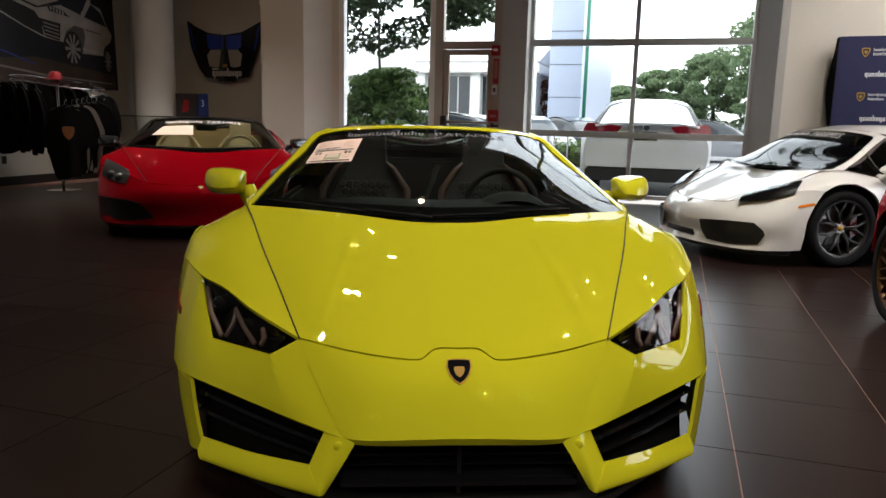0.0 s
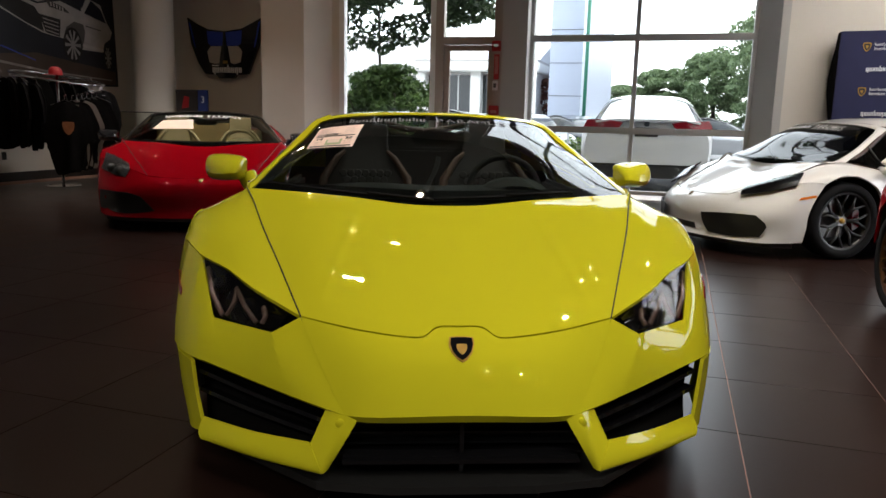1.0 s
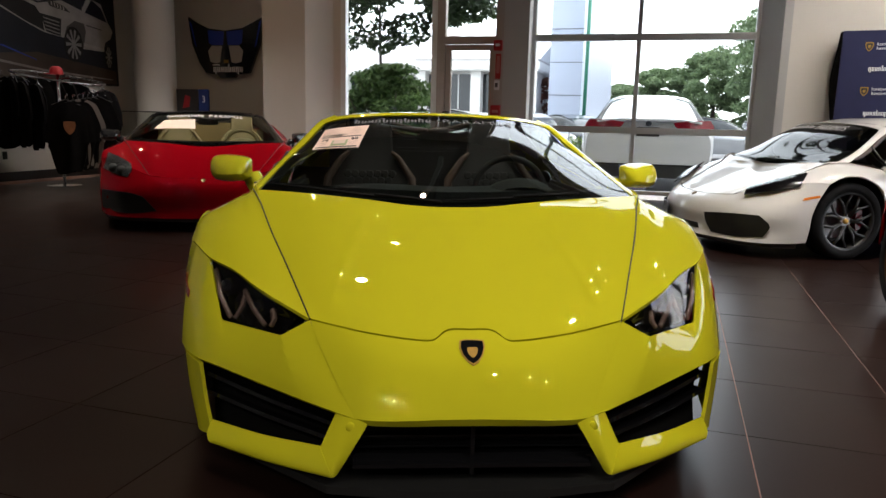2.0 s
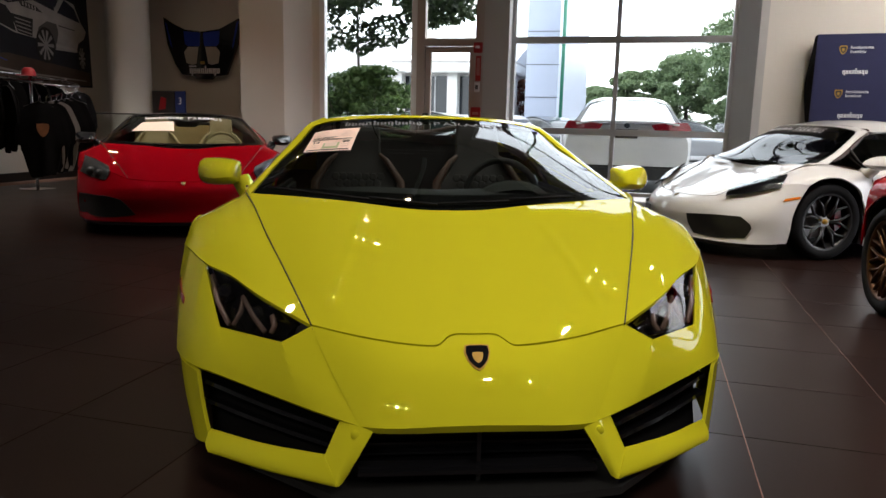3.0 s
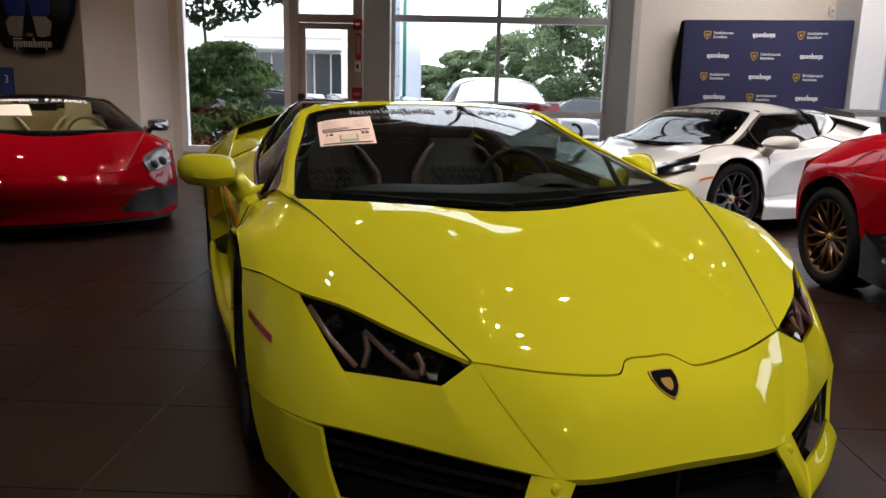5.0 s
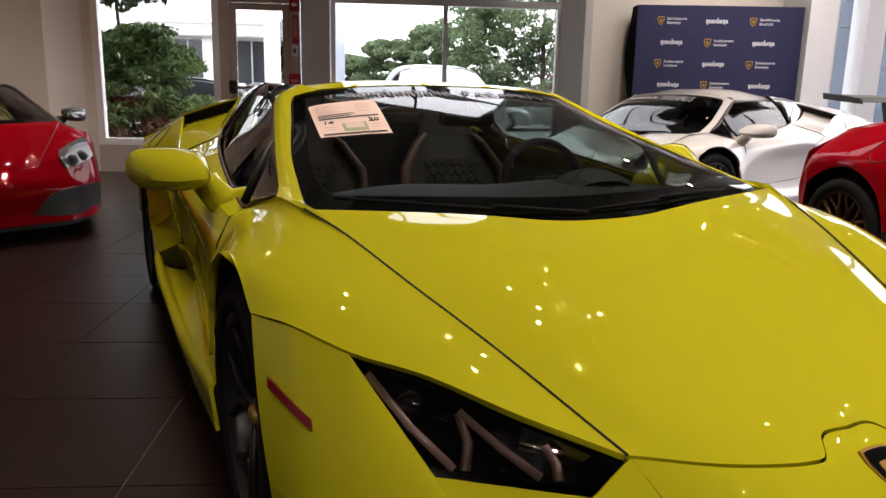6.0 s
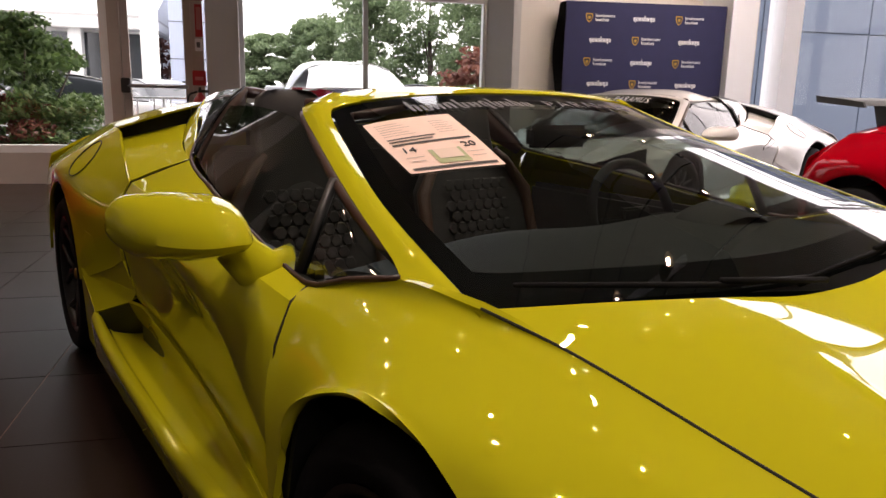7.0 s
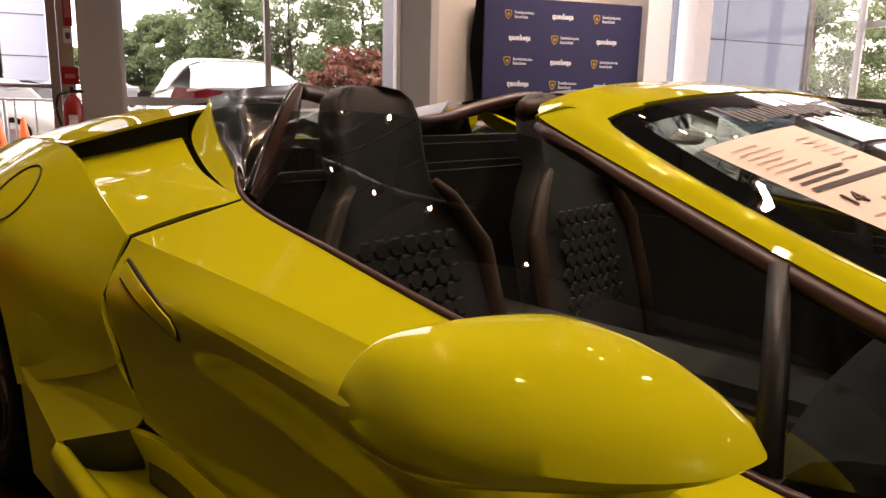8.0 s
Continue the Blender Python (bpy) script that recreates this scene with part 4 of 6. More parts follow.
    panel("tail", [[(-x, y, z) for x, y, z in r[:0:-1]] + r for r in half], paint, car, 16, 30, ref=(0, 2, .5))
    # floor pan, bulkhead, cabin
    part("floor_pan", box_bm((-.60, .60, .35, 4.1, .11, .24), (-.845, .845, 1.36, 2.75, .13, .34), (-.42, .42, .22, .85, .2, .44)), BLACK, car)
    part("bulkhead", box_bm((-.62, .62, 2.66, 2.72, .24, .93), (-.45, .45, 2.70, 2.78, .85, 1.0), bevel=0.02), inner, car, smooth=False)
    half = [[(0, .96, .745), (.35, 1.0, .765), (.68, 1.09, .79)], [(0, 1.25, .80), (.35, 1.27, .80), (.70, 1.3, .78)], [(0, 1.5, .79), (.35, 1.5, .80), (.74, 1.48, .76)], [(0, 1.58, .70), (.35, 1.58, .70), (.76, 1.55, .66)]]
    dash = panel("dashboard", [[(-x, y, z) for x, y, z in r[:0:-1]] + r for r in half], inner, car, 14, 24, ref=(0, 1.3, 0))
    part("instrument_hood", lathe_bm([(.0, .0), (.10, .0), (.15, -.03), (.17, -.09), (.16, -.14)], 24, "Z", Matrix.Translation((.36, 1.44, .785)) @ Matrix.Rotation(radians(-70), 4, "X") @ Matrix.Diagonal((1.05, .55, 1, 1))), inner, dash, smooth=True)
    sw = [(.36 + .175 * math.cos(a), 1.66 + .05 * math.sin(a), .765 + .160 * math.sin(a)) for a in np.linspace(0, 2 * math.pi, 33)]
    bm = sweep_bm(sw, .016, 8)
    box = box_bm((.30, .42, 1.64, 1.67, .715, .795), (.20, .52, 1.645, 1.66, .75, .77), bevel=.006)
    part("steering_wheel", bm, inner, car, smooth=True)
    part("steering_boss", box, inner, car)
    part("centre_console", box_bm((-.11, .11, 1.5, 2.6, .25, .56), bevel=.03), inner, car)
    for s in (-1, 1):
        part("door_lining", box_bm((s * .76 - .03, s * .76 + .03, 1.5, 2.55, .35, .76), bevel=.02), inner, car)
        seat(car, s * .36, 2.38, .25, inner, trim, detail)
    part("interior_mirror", box_bm((-.11, .11, 1.62, 1.65, .985, 1.045), bevel=.012), BLACK, car)
    if wing:
        rw = part("rear_wing", prism_bm([(3.80, 1.115), (3.88, 1.145), (4.02, 1.160), (4.13, 1.155), (4.02, 1.130), (3.88, 1.112)], 0, -.72, .72), BLACK, car, "black carbon rear wing")
        for s in (-1, 1):
            part("wing_strut", prism_bm([(3.80, .88), (3.94, .88), (4.02, 1.13), (3.90, 1.13)], 0, s * .38 - .012, s * .38 + .012), BLACK, rw)
            part("wing_end", prism_bm([(3.78, 1.10), (4.14, 1.13), (4.15, 1.17), (3.80, 1.135)], 0, s * .72 - .008, s * .72 + .008), BLACK, rw)
    # wipers
    for pts in (([(-.70, .985, .838), (-.30, .905, .803), (-.06, .885, .792)]), ([(-.08, .88, .790), (.25, .905, .803), (.50, .955, .825)])):
        wb = part("wiper", sweep_bm([Vector(p) + Vector((0, 0, .004)) for p in pts], [.004, .006, .004], 6), RUBBER, car, smooth=True)
        part("wiper_arm", sweep_bm([Vector(pts[1]) + Vector((0, 0, .012)), Vector(pts[2]) + Vector((.02, -.03, .002))], .006, 6), RUBBER, wb, smooth=True)
    if kind == "plain":
        shift_cabin(car, -.16, .04, -.26)
    return car


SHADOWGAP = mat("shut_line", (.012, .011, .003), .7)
LIGHTBAR = mat("light_guide", (0.17, 0.11, 0.088), 0.25, 0, coat=0.5)
BROWN_TRIM = mat("brown_trim", (0.045, 0.016, 0.010), 0.45, 0, 0.1, 20)

yellow_car = sports_car("sports_car", "glossy lime yellow open sports car with black wheels", pose(-.825, 1.617, 0, 0, 0, 21.5), YELLOW, RIM_BLACK, 5)

# ---- showroom shell ----
YN, ZC, ZW, ZE = 10.75, 8.0, 6.8, 4.7   # glass line of the north wall, ceiling height, window heads
XW, XE, YS = -10.2, 8.0, -9.0

def wall(name, boxes, material, label):
    return tagged(part(name, box_bm(*boxes), material), label, "wall", kind="structure")

wall("wall_north_1", [(-12.0, -6.4, 11.45, 11.75, 0, ZC)], WALL, "plain off-white painted showroom wall")
tagged(part("wall_north_2", prism_bm([(-6.82, 10.45), (-6.05, 10.45), (-5.69, 10.72), (-5.55, 10.72), (-5.55, 11.0), (-6.4, 11.6), (-6.82, 11.46)], 2, 0, ZC), WALL), "off-white painted pier beside the window", "wall", kind="structure")
wall("wall_north_3", [(-2.82, -2.45, 10.45, 10.95, 0, ZC)], WALL_GREY, "grey painted pier between door and window")
tagged(part("wall_north_4", prism_bm([(.66, 10.68), (.90, 10.36), (1.0, 10.36), (1.0, 10.95), (.66, 10.95)], 2, 0, ZC), WALL_GREY), "grey painted pier beside the window", "wall", kind="structure")
wall("wall_north_5", [(1.0, 3.77, 10.70, 10.95, 0, ZC)], WALL, "off-white painted showroom wall")
wall("wall_north_6", [(-5.55, -2.82, 10.45, 10.95, ZW, ZC), (-2.45, 0.66, 10.45, 10.95, ZW, ZC)], WALL, "off-white wall above the windows")
# Out of view: added over the glazing to keep sky off the bonnet.
wall("wall_north_8", [(4.15, 8.0, 10.0, 10.3, 4.5, ZC)], WALL, "unseen off-white wall, added to cut reflected sky")
wall("wall_north_7", [(3.77, 4.15, 10.0, 10.95, 0, ZC)], WALL_WHITE, "white painted corner pier")
wall("wall_west", [(XW - 0.3, XW, YS, 11.75, 0, ZC)], WALL, "off-white painted showroom wall")
wall("wall_east_1", [(XE - .01, XE, YS, 3.4, .3, ZC)], WALL_UNSEEN, "dark grey painted showroom wall")
wall("wall_south", [(XW, XE + .3, YS - 0.3, YS, 0, ZC)], WALL_UNSEEN, "dark grey painted back wall")
wall("wall_east", [(XE, XE + 0.3, YS, 10.3, 0, 0.3), (XE, XE + 0.3, YS, 10.3, ZE, ZC), (XE, XE + .3, YS, 3.4, .3, ZE)], WALL, "painted wall with a wide window strip")
for k, py in enumerate((5.0, 6.7, 8.4)):
    wall("post_%d" % (k + 2), [(XE, XE + .16, py - .06, py + .06, .3, ZE)], WALL_GREY, "grey square window post")
wall("post_5", [(XE + .04, XE + .12, 3.4, 10.3, 2.33, 2.42)], WALL_GREY, "grey cross bar of the east glazing")
tagged(part("ceiling", box_bm((-12, XE + .3, YS - .3, 11.75, ZC, ZC + 0.2)), CEIL), "high dark painted ceiling", "ceiling", kind="structure")
tagged(part("column", lathe_bm([(0.33, 0), (0.33, ZC)], 48, "Z", Matrix.Translation((-9.03, 10.62, 0))), WALL, smooth=True), "round off-white plastered column", "column", kind="structure")
tagged(part("baseboard", box_bm((XW, XW + .015, YS, 11.45, 0, .14), (XW, -6.82, 11.435, 11.45, 0, .14), (-6.82, -6.05, 10.435, 10.45, 0, .14)), BASE), "dark low baseboard", "baseboard", kind="structure")
floor = tagged(part("floor", box_bm((-12, XE + .3, YS - .3, 11.75, -.2, -.004)), GROUT), "dark brown square floor tiles with thin pale joints", "floor", kind="structure")

# ---- ground outside ----
tagged(part("ground", box_bm((-400, 400, 11.75, 900, -.35, -.03), (-400, XW - .4, -400, 11.75, -.35, -.03), (XE + .4, 400, -400, 11.75, -.35, -.03)), mat("asphalt", (0.16, 0.16, 0.165), 0.9, 0, 0.15, 0.6, 0.2, 40)), "grey car park asphalt", "ground", kind="structure")

# ---- windows and door of the north wall ----
def frame_bars(name, bars, material, parent, label=""):
    return part(name, box_bm(*bars, bevel=0.004), material, parent, label)


def window(name, x0, x1, z0, z1, y, mull, trans, label, depth=.11, fw=.055, metal=None):
    metal = metal or ALU
    root = empty(name, Matrix.Translation((0, 0, 0)), label, "window", kind="structure")
    frame_bars("window_frame", [(x0, x0 + fw, y - depth / 2, y + depth / 2, z0, z1), (x1 - fw, x1, y - depth / 2, y + depth / 2, z0, z1), (x0 + fw, x1 - fw, y - depth / 2, y + depth / 2, z1 - fw, z1), (x0 + fw, x1 - fw, y - depth / 2, y + depth / 2, z0, z0 + fw)], metal, root)
    xs = [x0 + fw] + mull + [x1 - fw]
    for mx in mull:
        frame_bars("mullion", [(mx - .03, mx + .03, y - .045, y + .045, z0 + fw, z1 - fw)], ALU, root)
    for tz in trans:
        frame_bars("transom", [(x0 + fw, x1 - fw, y - .05, y + .05, tz - .045, tz + .045)], ALU, root)
    zs = [z0 + fw] + trans + [z1 - fw]
    for a, b in zip(xs, xs[1:]):
        for c, d in zip(zs, zs[1:]):
            p = part("pane", box_bm((a, b, y - .004, y + .004, c, d)), CLEAR, root)
            p.visible_shadow = False
    return root


wall("wall_north_9", [(-5.55, -3.92, YN - .06, YN + .06, 0, .36)], ALU_WARM, "low beige metal panel under the window")
window("window_1", -5.55, -3.92, .36, ZW, YN, [], [4.2], "tall clear window beside the glass door", fw=.09, metal=ALU_SKYLIT)
window("window_2", -2.45, .66, .10, ZW, YN, [-.92], [1.02, 2.33, 3.9, 5.5], "wide aluminium window with a low cross bar")
# overlight and glazed door
ov = empty("window_3", Matrix.Identity(4), "overlight above the glass door", "window", kind="structure")
frame_bars("window_frame", [(-3.92, -3.79, YN - .06, YN + .06, 0, ZW), (-3.0, -2.87, YN - .06, YN + .06, 0, ZW), (-3.79, -3.0, YN - .06, YN + .06, 2.25, 2.36)], ALU_WARM, ov)
part("pane", box_bm((-3.79, -3.0, YN - .004, YN + .004, 2.36, ZW)), CLEAR, ov).visible_shadow = False
door = empty("door_1", Matrix.Identity(4), "aluminium framed glass door with push bar", "door", kind="structure")
frame_bars("door_leaf", [(-3.785, -3.70, YN - .03, YN + .03, .01, 2.24), (-3.09, -3.005, YN - .03, YN + .03, .01, 2.24), (-3.70, -3.09, YN - .03, YN + .03, 2.16, 2.24), (-3.70, -3.09, YN - .03, YN + .03, .01, .25)], ALU_WARM, door)
part("pane", box_bm((-3.70, -3.09, YN - .004, YN + .004, .25, 2.16)), CLEAR, door).visible_shadow = False
part("push_bar", sweep_bm([(-3.73, YN - .10, 1.15), (-3.05, YN - .10, 1.15)], .022, 10), STEEL, door, smooth=True)
part("lock_case", box_bm((-3.80, -3.70, YN - .12, YN - .03, 1.07, 1.24), bevel=.01), BLACK, door)
# alarm things on the door post
al = tagged(part("alarm_strobe", box_bm((-2.96, -2.83, 10.40, 10.449, 2.12, 2.27), bevel=.008), REDSIGN), "red wall alarm with a clear strobe", "alarm")
part("strobe_lens", box_bm((-2.93, -2.86, 10.37, 10.40, 2.18, 2.22), bevel=.01), PRINT_WHITE, al)

# ---- things in the showroom ----
sign = tagged(part("wall_sign", box_bm((-2.93, -2.85, 10.44, 10.449, 1.72, 2.08)), REDSIGN), "narrow red notice strip on the pier", "sign")
part("sign_bar", box_bm((-2.915, -2.865, 10.436, 10.4395, 1.80, 2.05)), mat("pale_red", (.42, .16, .15), .6), sign)
sw = tagged(part("call_point", box_bm((-2.94, -2.86, 10.42, 10.449, 1.56, 1.70), bevel=.006), PRINT_WHITE), "white wall switch plate", "switch")
part("switch_key", box_bm((-2.92, -2.88, 10.41, 10.42, 1.60, 1.66), bevel=.003), GREYTRIM, sw)
pull = tagged(part("fire_call_box", box_bm((-2.98, -2.83, 10.40, 10.449, 1.17, 1.34), bevel=.008), REDSIGN), "small red fire alarm box on the pier", "alarm")
part("pull_bar", box_bm((-2.95, -2.86, 10.39, 10.40, 1.23, 1.27)), mat("pale_red_bar", (.5, .2, .2), .5), pull)
ext = empty("fire_extinguisher", pose(-2.90, 10.355, .62), "red fire extinguisher hung on the pier", "fire extinguisher")
part("cylinder", lathe_bm([(0, 0), (.075, 0), (.085, .02), (.085, .36), (.06, .42), (.025, .45), (.025, .47), (0, .47)], 24), REDSIGN, ext, smooth=True)
part("valve", box_bm((-.02, .10, -.015, .015, .47, .50), (-.015, .015, -.015, .015, .46, .53), bevel=.004), BLACK, ext)
part("hose", sweep_bm([Vector(p) for p in spline([(-.03, 0, .48), (-.12, -.02, .44), (-.14, -.02, .30), (-.11, -.03, .16)], 14)], .012, 8), BLACK, ext, smooth=True)
part("label_plate", box_bm((-.04, .04, -.09, -.083, .12, .26)), PRINT_WHITE, ext)

SX, SZ = 3.70, 2.54
sensor = tagged(part("wall_sensor", box_bm((SX - .035, SX + .035, 10.64, 10.699, SZ - .06, SZ + .06), bevel=.012), PRINT_WHITE), "small white plastic sensor high on the wall", "sensor")
part("sensor_lens", box_bm((SX - .022, SX + .022, 10.628, 10.64, SZ - .04, SZ + .005), bevel=.006), WALL_GREY, sensor)
# east of the display wall: glazing between white posts
window("window_4", 4.15, 8.0, 0, 4.5, 10.1, [4.62], [3.6], "tall glazing between white posts", fw=.05)
wall("post_1", [(4.50, 4.76, 9.9, 10.25, 0, 5.4)], WALL_WHITE, "white square window post")

# ---- fabric display wall ----
bdp = empty("display_wall", Matrix.Translation((1.60, 10.36, 0)) @ Matrix.Rotation(radians(-7.5), 4, "Z"), "navy fabric display wall with rows of small marks", "display wall")
part("fabric_face", box_bm((0, 2.16, 0, .03, .03, 2.34), bevel=.008), NAVY, bdp)
bm = bmesh.new()
for k in range(12):
    z0, z1 = .03 + k * .1925, .03 + (k + 1) * .1925
    w0, w1 = .05 + .035 * math.sin(k * .9), .05 + .035 * math.sin((k + 1) * .9)
    vs = [bm.verts.new(p) for p in ((-.0, .02, z0), (-.0, .02, z1), (-w1, .26, z1), (-w0, .26, z0))]
    bm.faces.new(vs)
part("fabric_side", bm, BLACK_FABRIC, bdp, "black gathered side of the fabric", True)
part("frame_back", box_bm((.02, 2.14, .03, .26, .03, 2.30)), BLACK_FABRIC, bdp)
for row in range(8):
    z = 2.14 - row * .275
    for col in range(3):
        x = .44 + col * .60 + (.03 if row % 2 else 0)
        if (row + col) % 2 == 0:
            mk = part("mark", shield_bm(Matrix.Translation((x - .13, -.001, z)) @ Matrix.Rotation(radians(90), 4, "X"), .105, .003), GOLD, bdp, "small gold shield")
            part("mark_face", shield_bm(Matrix.Translation((x - .13, -.004, z)) @ Matrix.Rotation(radians(90), 4, "X"), .078, .002), INK, mk)
            part("mark_figure", shield_bm(Matrix.Translation((x - .13, -.006, z)) @ Matrix.Rotation(radians(90), 4, "X"), .04, .0015), GOLD, mk)
            for wid, dz in ((.26, .026), (.18, -.026)):
                part("mark_word", script_bm(lambda a, b: Matrix.Translation((x - .05 + wid / 2 + a, -.002, z + dz + b)) @ Matrix.Rotation(radians(90), 4, "X"), wid, .044, 11 if dz > 0 else 7, 0, .22, (0, 4), ()), PRINT_WHITE, bdp)
        else:
            part("mark_word", script_bm(lambda a, b: Matrix.Translation((x + a, -.002, z + b)) @ Matrix.Rotation(radians(90), 4, "X"), .29, .075, 8, .05, .34, (4,), (0, 6)), PRINT_WHITE, bdp)

# ---- bonnet hung on the wall ----
art = empty("wall_bonnet", pose(-8.12, 11.42, 2.31), "black and blue car bonnet hung on the wall", "wall decoration")
def plate(outline, y0, y1, material, nm, label=""):
    return part(nm, prism_bm(outline, 1, y0, y1), material, art, label)
plate([(-.77, .52), (-.60, .42), (-.35, .31), (0, .27), (.35, .31), (.60, .42), (.77, .50), (.70, .05), (.56, -.28), (.47, -.47), (.22, -.50), (.17, -.55), (-.13, -.55), (-.18, -.50), (-.42, -.47), (-.56, -.28), (-.70, .05)], -.06, 0, GLOSSBLACK, "bonnet_shell")
for s in (-1, 1):
    plate([(s * .03, .25), (s * .36, .28), (s * .34, .06), (s * .28, .02), (s * .05, .02)], -.068, -.06, BLUE, "blue_patch")
    plate([(s * .07, .01), (s * .28, .01), (s * .36, -.08), (s * .32, -.27), (s * .20, -.30), (s * .12, -.28)], -.068, -.06, mat("bonnet_opening", (.42, .39, .36), .5, 0, .05), "opening")
    plate([(s * .74, .44), (s * .70, .41), (s * .60, -.02), (s * .63, .02)], -.066, -.06, BLUE, "blue_stripe")
part("lettering", script_bm(lambda a, b: Matrix.Translation((.04 + a, -.063, -.405 + b)) @ Matrix.Rotation(radians(90), 4, "X"), .62, .15, 8, .05, .34, (4,), (0, 6)), PRINT_WHITE, art)
plate([(-.27, -.315), (-.13, -.315), (-.13, -.335), (-.27, -.335)], -.066, -.06, PRINT_WHITE, "lettering_bar")
plate([(-.04, -.24), (.05, -.24), (.05, -.29), (-.04, -.29)], -.066, -.06, GOLD, "crest")

# ---- pictures and glass case ----
NAVY_CARD = mat("navy_card", (.015, .03, .15), .5, 0, .3, 14)
pics = tagged(part("picture_board", box_bm((-8.62, -8.18, 10.60, 10.64, 1.128, 1.52), bevel=.004), INK), "dark picture board behind the glass case", "picture")
part("red_figure", prism_bm([(-8.50, 1.20), (-8.36, 1.22), (-8.34, 1.40), (-8.44, 1.42)], 1, 10.594, 10.60), REDSIGN, pics)
pic2 = tagged(part("picture_board", box_bm((-8.17, -7.98, 10.60, 10.64, 1.128, 1.52), bevel=.004), NAVY_CARD), "blue picture card with a white number", "picture")
num = text_ob("painted_number", "3", .16, Matrix.Translation((-8.07, 10.596, 1.35)) @ Matrix.Rotation(radians(90), 4, "X"), PRINT_WHITE, pic2)
case = empty("glass_case", Matrix.Identity(4), "low glass display case with thin dark frame", "display case")
part("case_frame", sweep_bm([(-9.43, 10.0, .02), (-9.43, 10.0, 1.12), (-7.75, 10.0, 1.12), (-7.75, 10.0, .02)], .012, 6), BLACK, case)
part("case_frame", sweep_bm([(-9.43, 10.6, .02), (-9.43, 10.6, 1.12), (-7.75, 10.6, 1.12), (-7.75, 10.6, .02)], .012, 6), BLACK, case)
part("case_pane", box_bm((-9.42, -7.76, 9.995, 10.005, .3, 1.11)), CLEAR, case)
part("case_base", box_bm((-9.43, -7.75, 10.0, 10.6, .0, .3)), BLACK, case)
part("case_top", box_bm((-9.43, -7.75, 9.99, 10.61, 1.12, 1.128)), CLEAR, case)

# ---- painted canvas on the west wall ----
cv = empty("canvas_painting", pose(-10.19, 8.35, 1.50, 0, 0, 90) @ pose(0, 0, 0, 0, -1.5, 0), "large dark canvas painting of a white off-road car", "painting")
def dab(outline, lift, color, nm="paint_patch", rough=.6):
    return part(nm, prism_bm(outline, 1, -.03 - lift, -.03), mat("paint_" + nm, color, rough, 0, .3, 5, .1, 60), cv)
part("canvas", box_bm((-2.9, 2.65, -.03, 0, 0, 1.9), bevel=.005), mat("canvas_ground", (.012, .015, .024), .7, 0, .6, 2.5, .15, 40), cv)
dab([(-2.88, .05), (2.6, .03), (2.6, .26), (.87, .50), (-.6, .38), (-2.88, .70)], .002, (.055, .034, .024), "road")
dab([(-2.6, .62), (-1.0, .56), (.24, .57), (.84, .385), (.84, .37), (.22, .55), (-1.0, .53), (-2.6, .58)], .003, (.02, .04, .30), "blue_stroke")
dab([(-.2, .36), (1.0, .20), (2.5, .10), (2.5, .12), (1.0, .235), (-.2, .40)], .003, (.22, .19, .17), "pale_stroke")
dab([(-2.4, 1.42), (-.6, 1.36), (.59, 1.35), (.95, 1.26), (1.44, 1.36), (1.88, 1.24), (1.9, 1.88), (2.06, 1.87), (2.11, 1.46), (2.33, 1.40), (2.46, 1.11), (2.57, .96), (2.51, .83), (2.37, .75), (2.31, .59), (1.83, .61), (1.47, .76), (1.03, .82), (.70, .94), (.24, 1.13), (-2.4, 1.25)], .004, (.40, .37, .35), "car_body")
dab([(-2.4, 1.46), (.59, 1.38), (.98, 1.29), (1.40, 1.42), (1.36, 1.88), (-2.4, 1.88)], .0045, (.36, .335, .32), "car_hood")
dab([(1.45, 1.48), (1.90, 1.30), (2.03, 1.52), (1.98, 1.86), (1.44, 1.86)], .006, (.010, .013, .028), "car_screen")
dab([(1.94, 1.22), (2.44, 1.10), (2.32, 1.33), (2.11, 1.45)], .006, (.010, .013, .030), "car_glass")
dab([(-2.4, 1.30), (.46, 1.33), (.90, 1.21), (1.01, 1.07), (1.05, .84), (.70, .96), (.24, 1.16), (-2.4, 1.20)], .006, (.014, .014, .016), "car_grille")
dab([(.98, 1.11), (1.41, 1.06), (1.37, .78), (1.09, .83)], .006, (.016, .016, .018), "car_intake")
for k in range(4):
    dab([(1.04 + .015 * k, 1.06 - .06 * k), (1.36, 1.01 - .06 * k), (1.36, .99 - .06 * k), (1.05 + .015 * k, 1.04 - .06 * k)], .007, (.30, .28, .27), "car_slat")
dab([(1.13, 1.35), (1.49, 1.27), (1.62, 1.18), (1.20, 1.24)], .007, (.05, .047, .045), "car_lamp")
for k in range(5):
    dab([(1.22 + .06 * k, 1.32 - .014 * k), (1.245 + .06 * k, 1.315 - .014 * k), (1.25 + .06 * k, 1.255 - .014 * k), (1.225 + .06 * k, 1.26 - .014 * k)], .008, (.45, .42, .40), "car_lamp_bar")
dab([(1.45, .79), (1.52, .95), (1.70, 1.06), (1.90, 1.03), (1.93, .90), (1.85, .62), (1.47, .74)], .0055, (.10, .092, .088), "car_arch")
dab([(1.95, 1.02), (2.30, .97), (2.30, .955), (1.95, 1.0)], .007, (.10, .09, .09), "car_door_line")
dab([(1.86, .66), (2.33, .60), (2.33, .645), (1.86, .715)], .007, (.46, .43, .41), "car_sill")
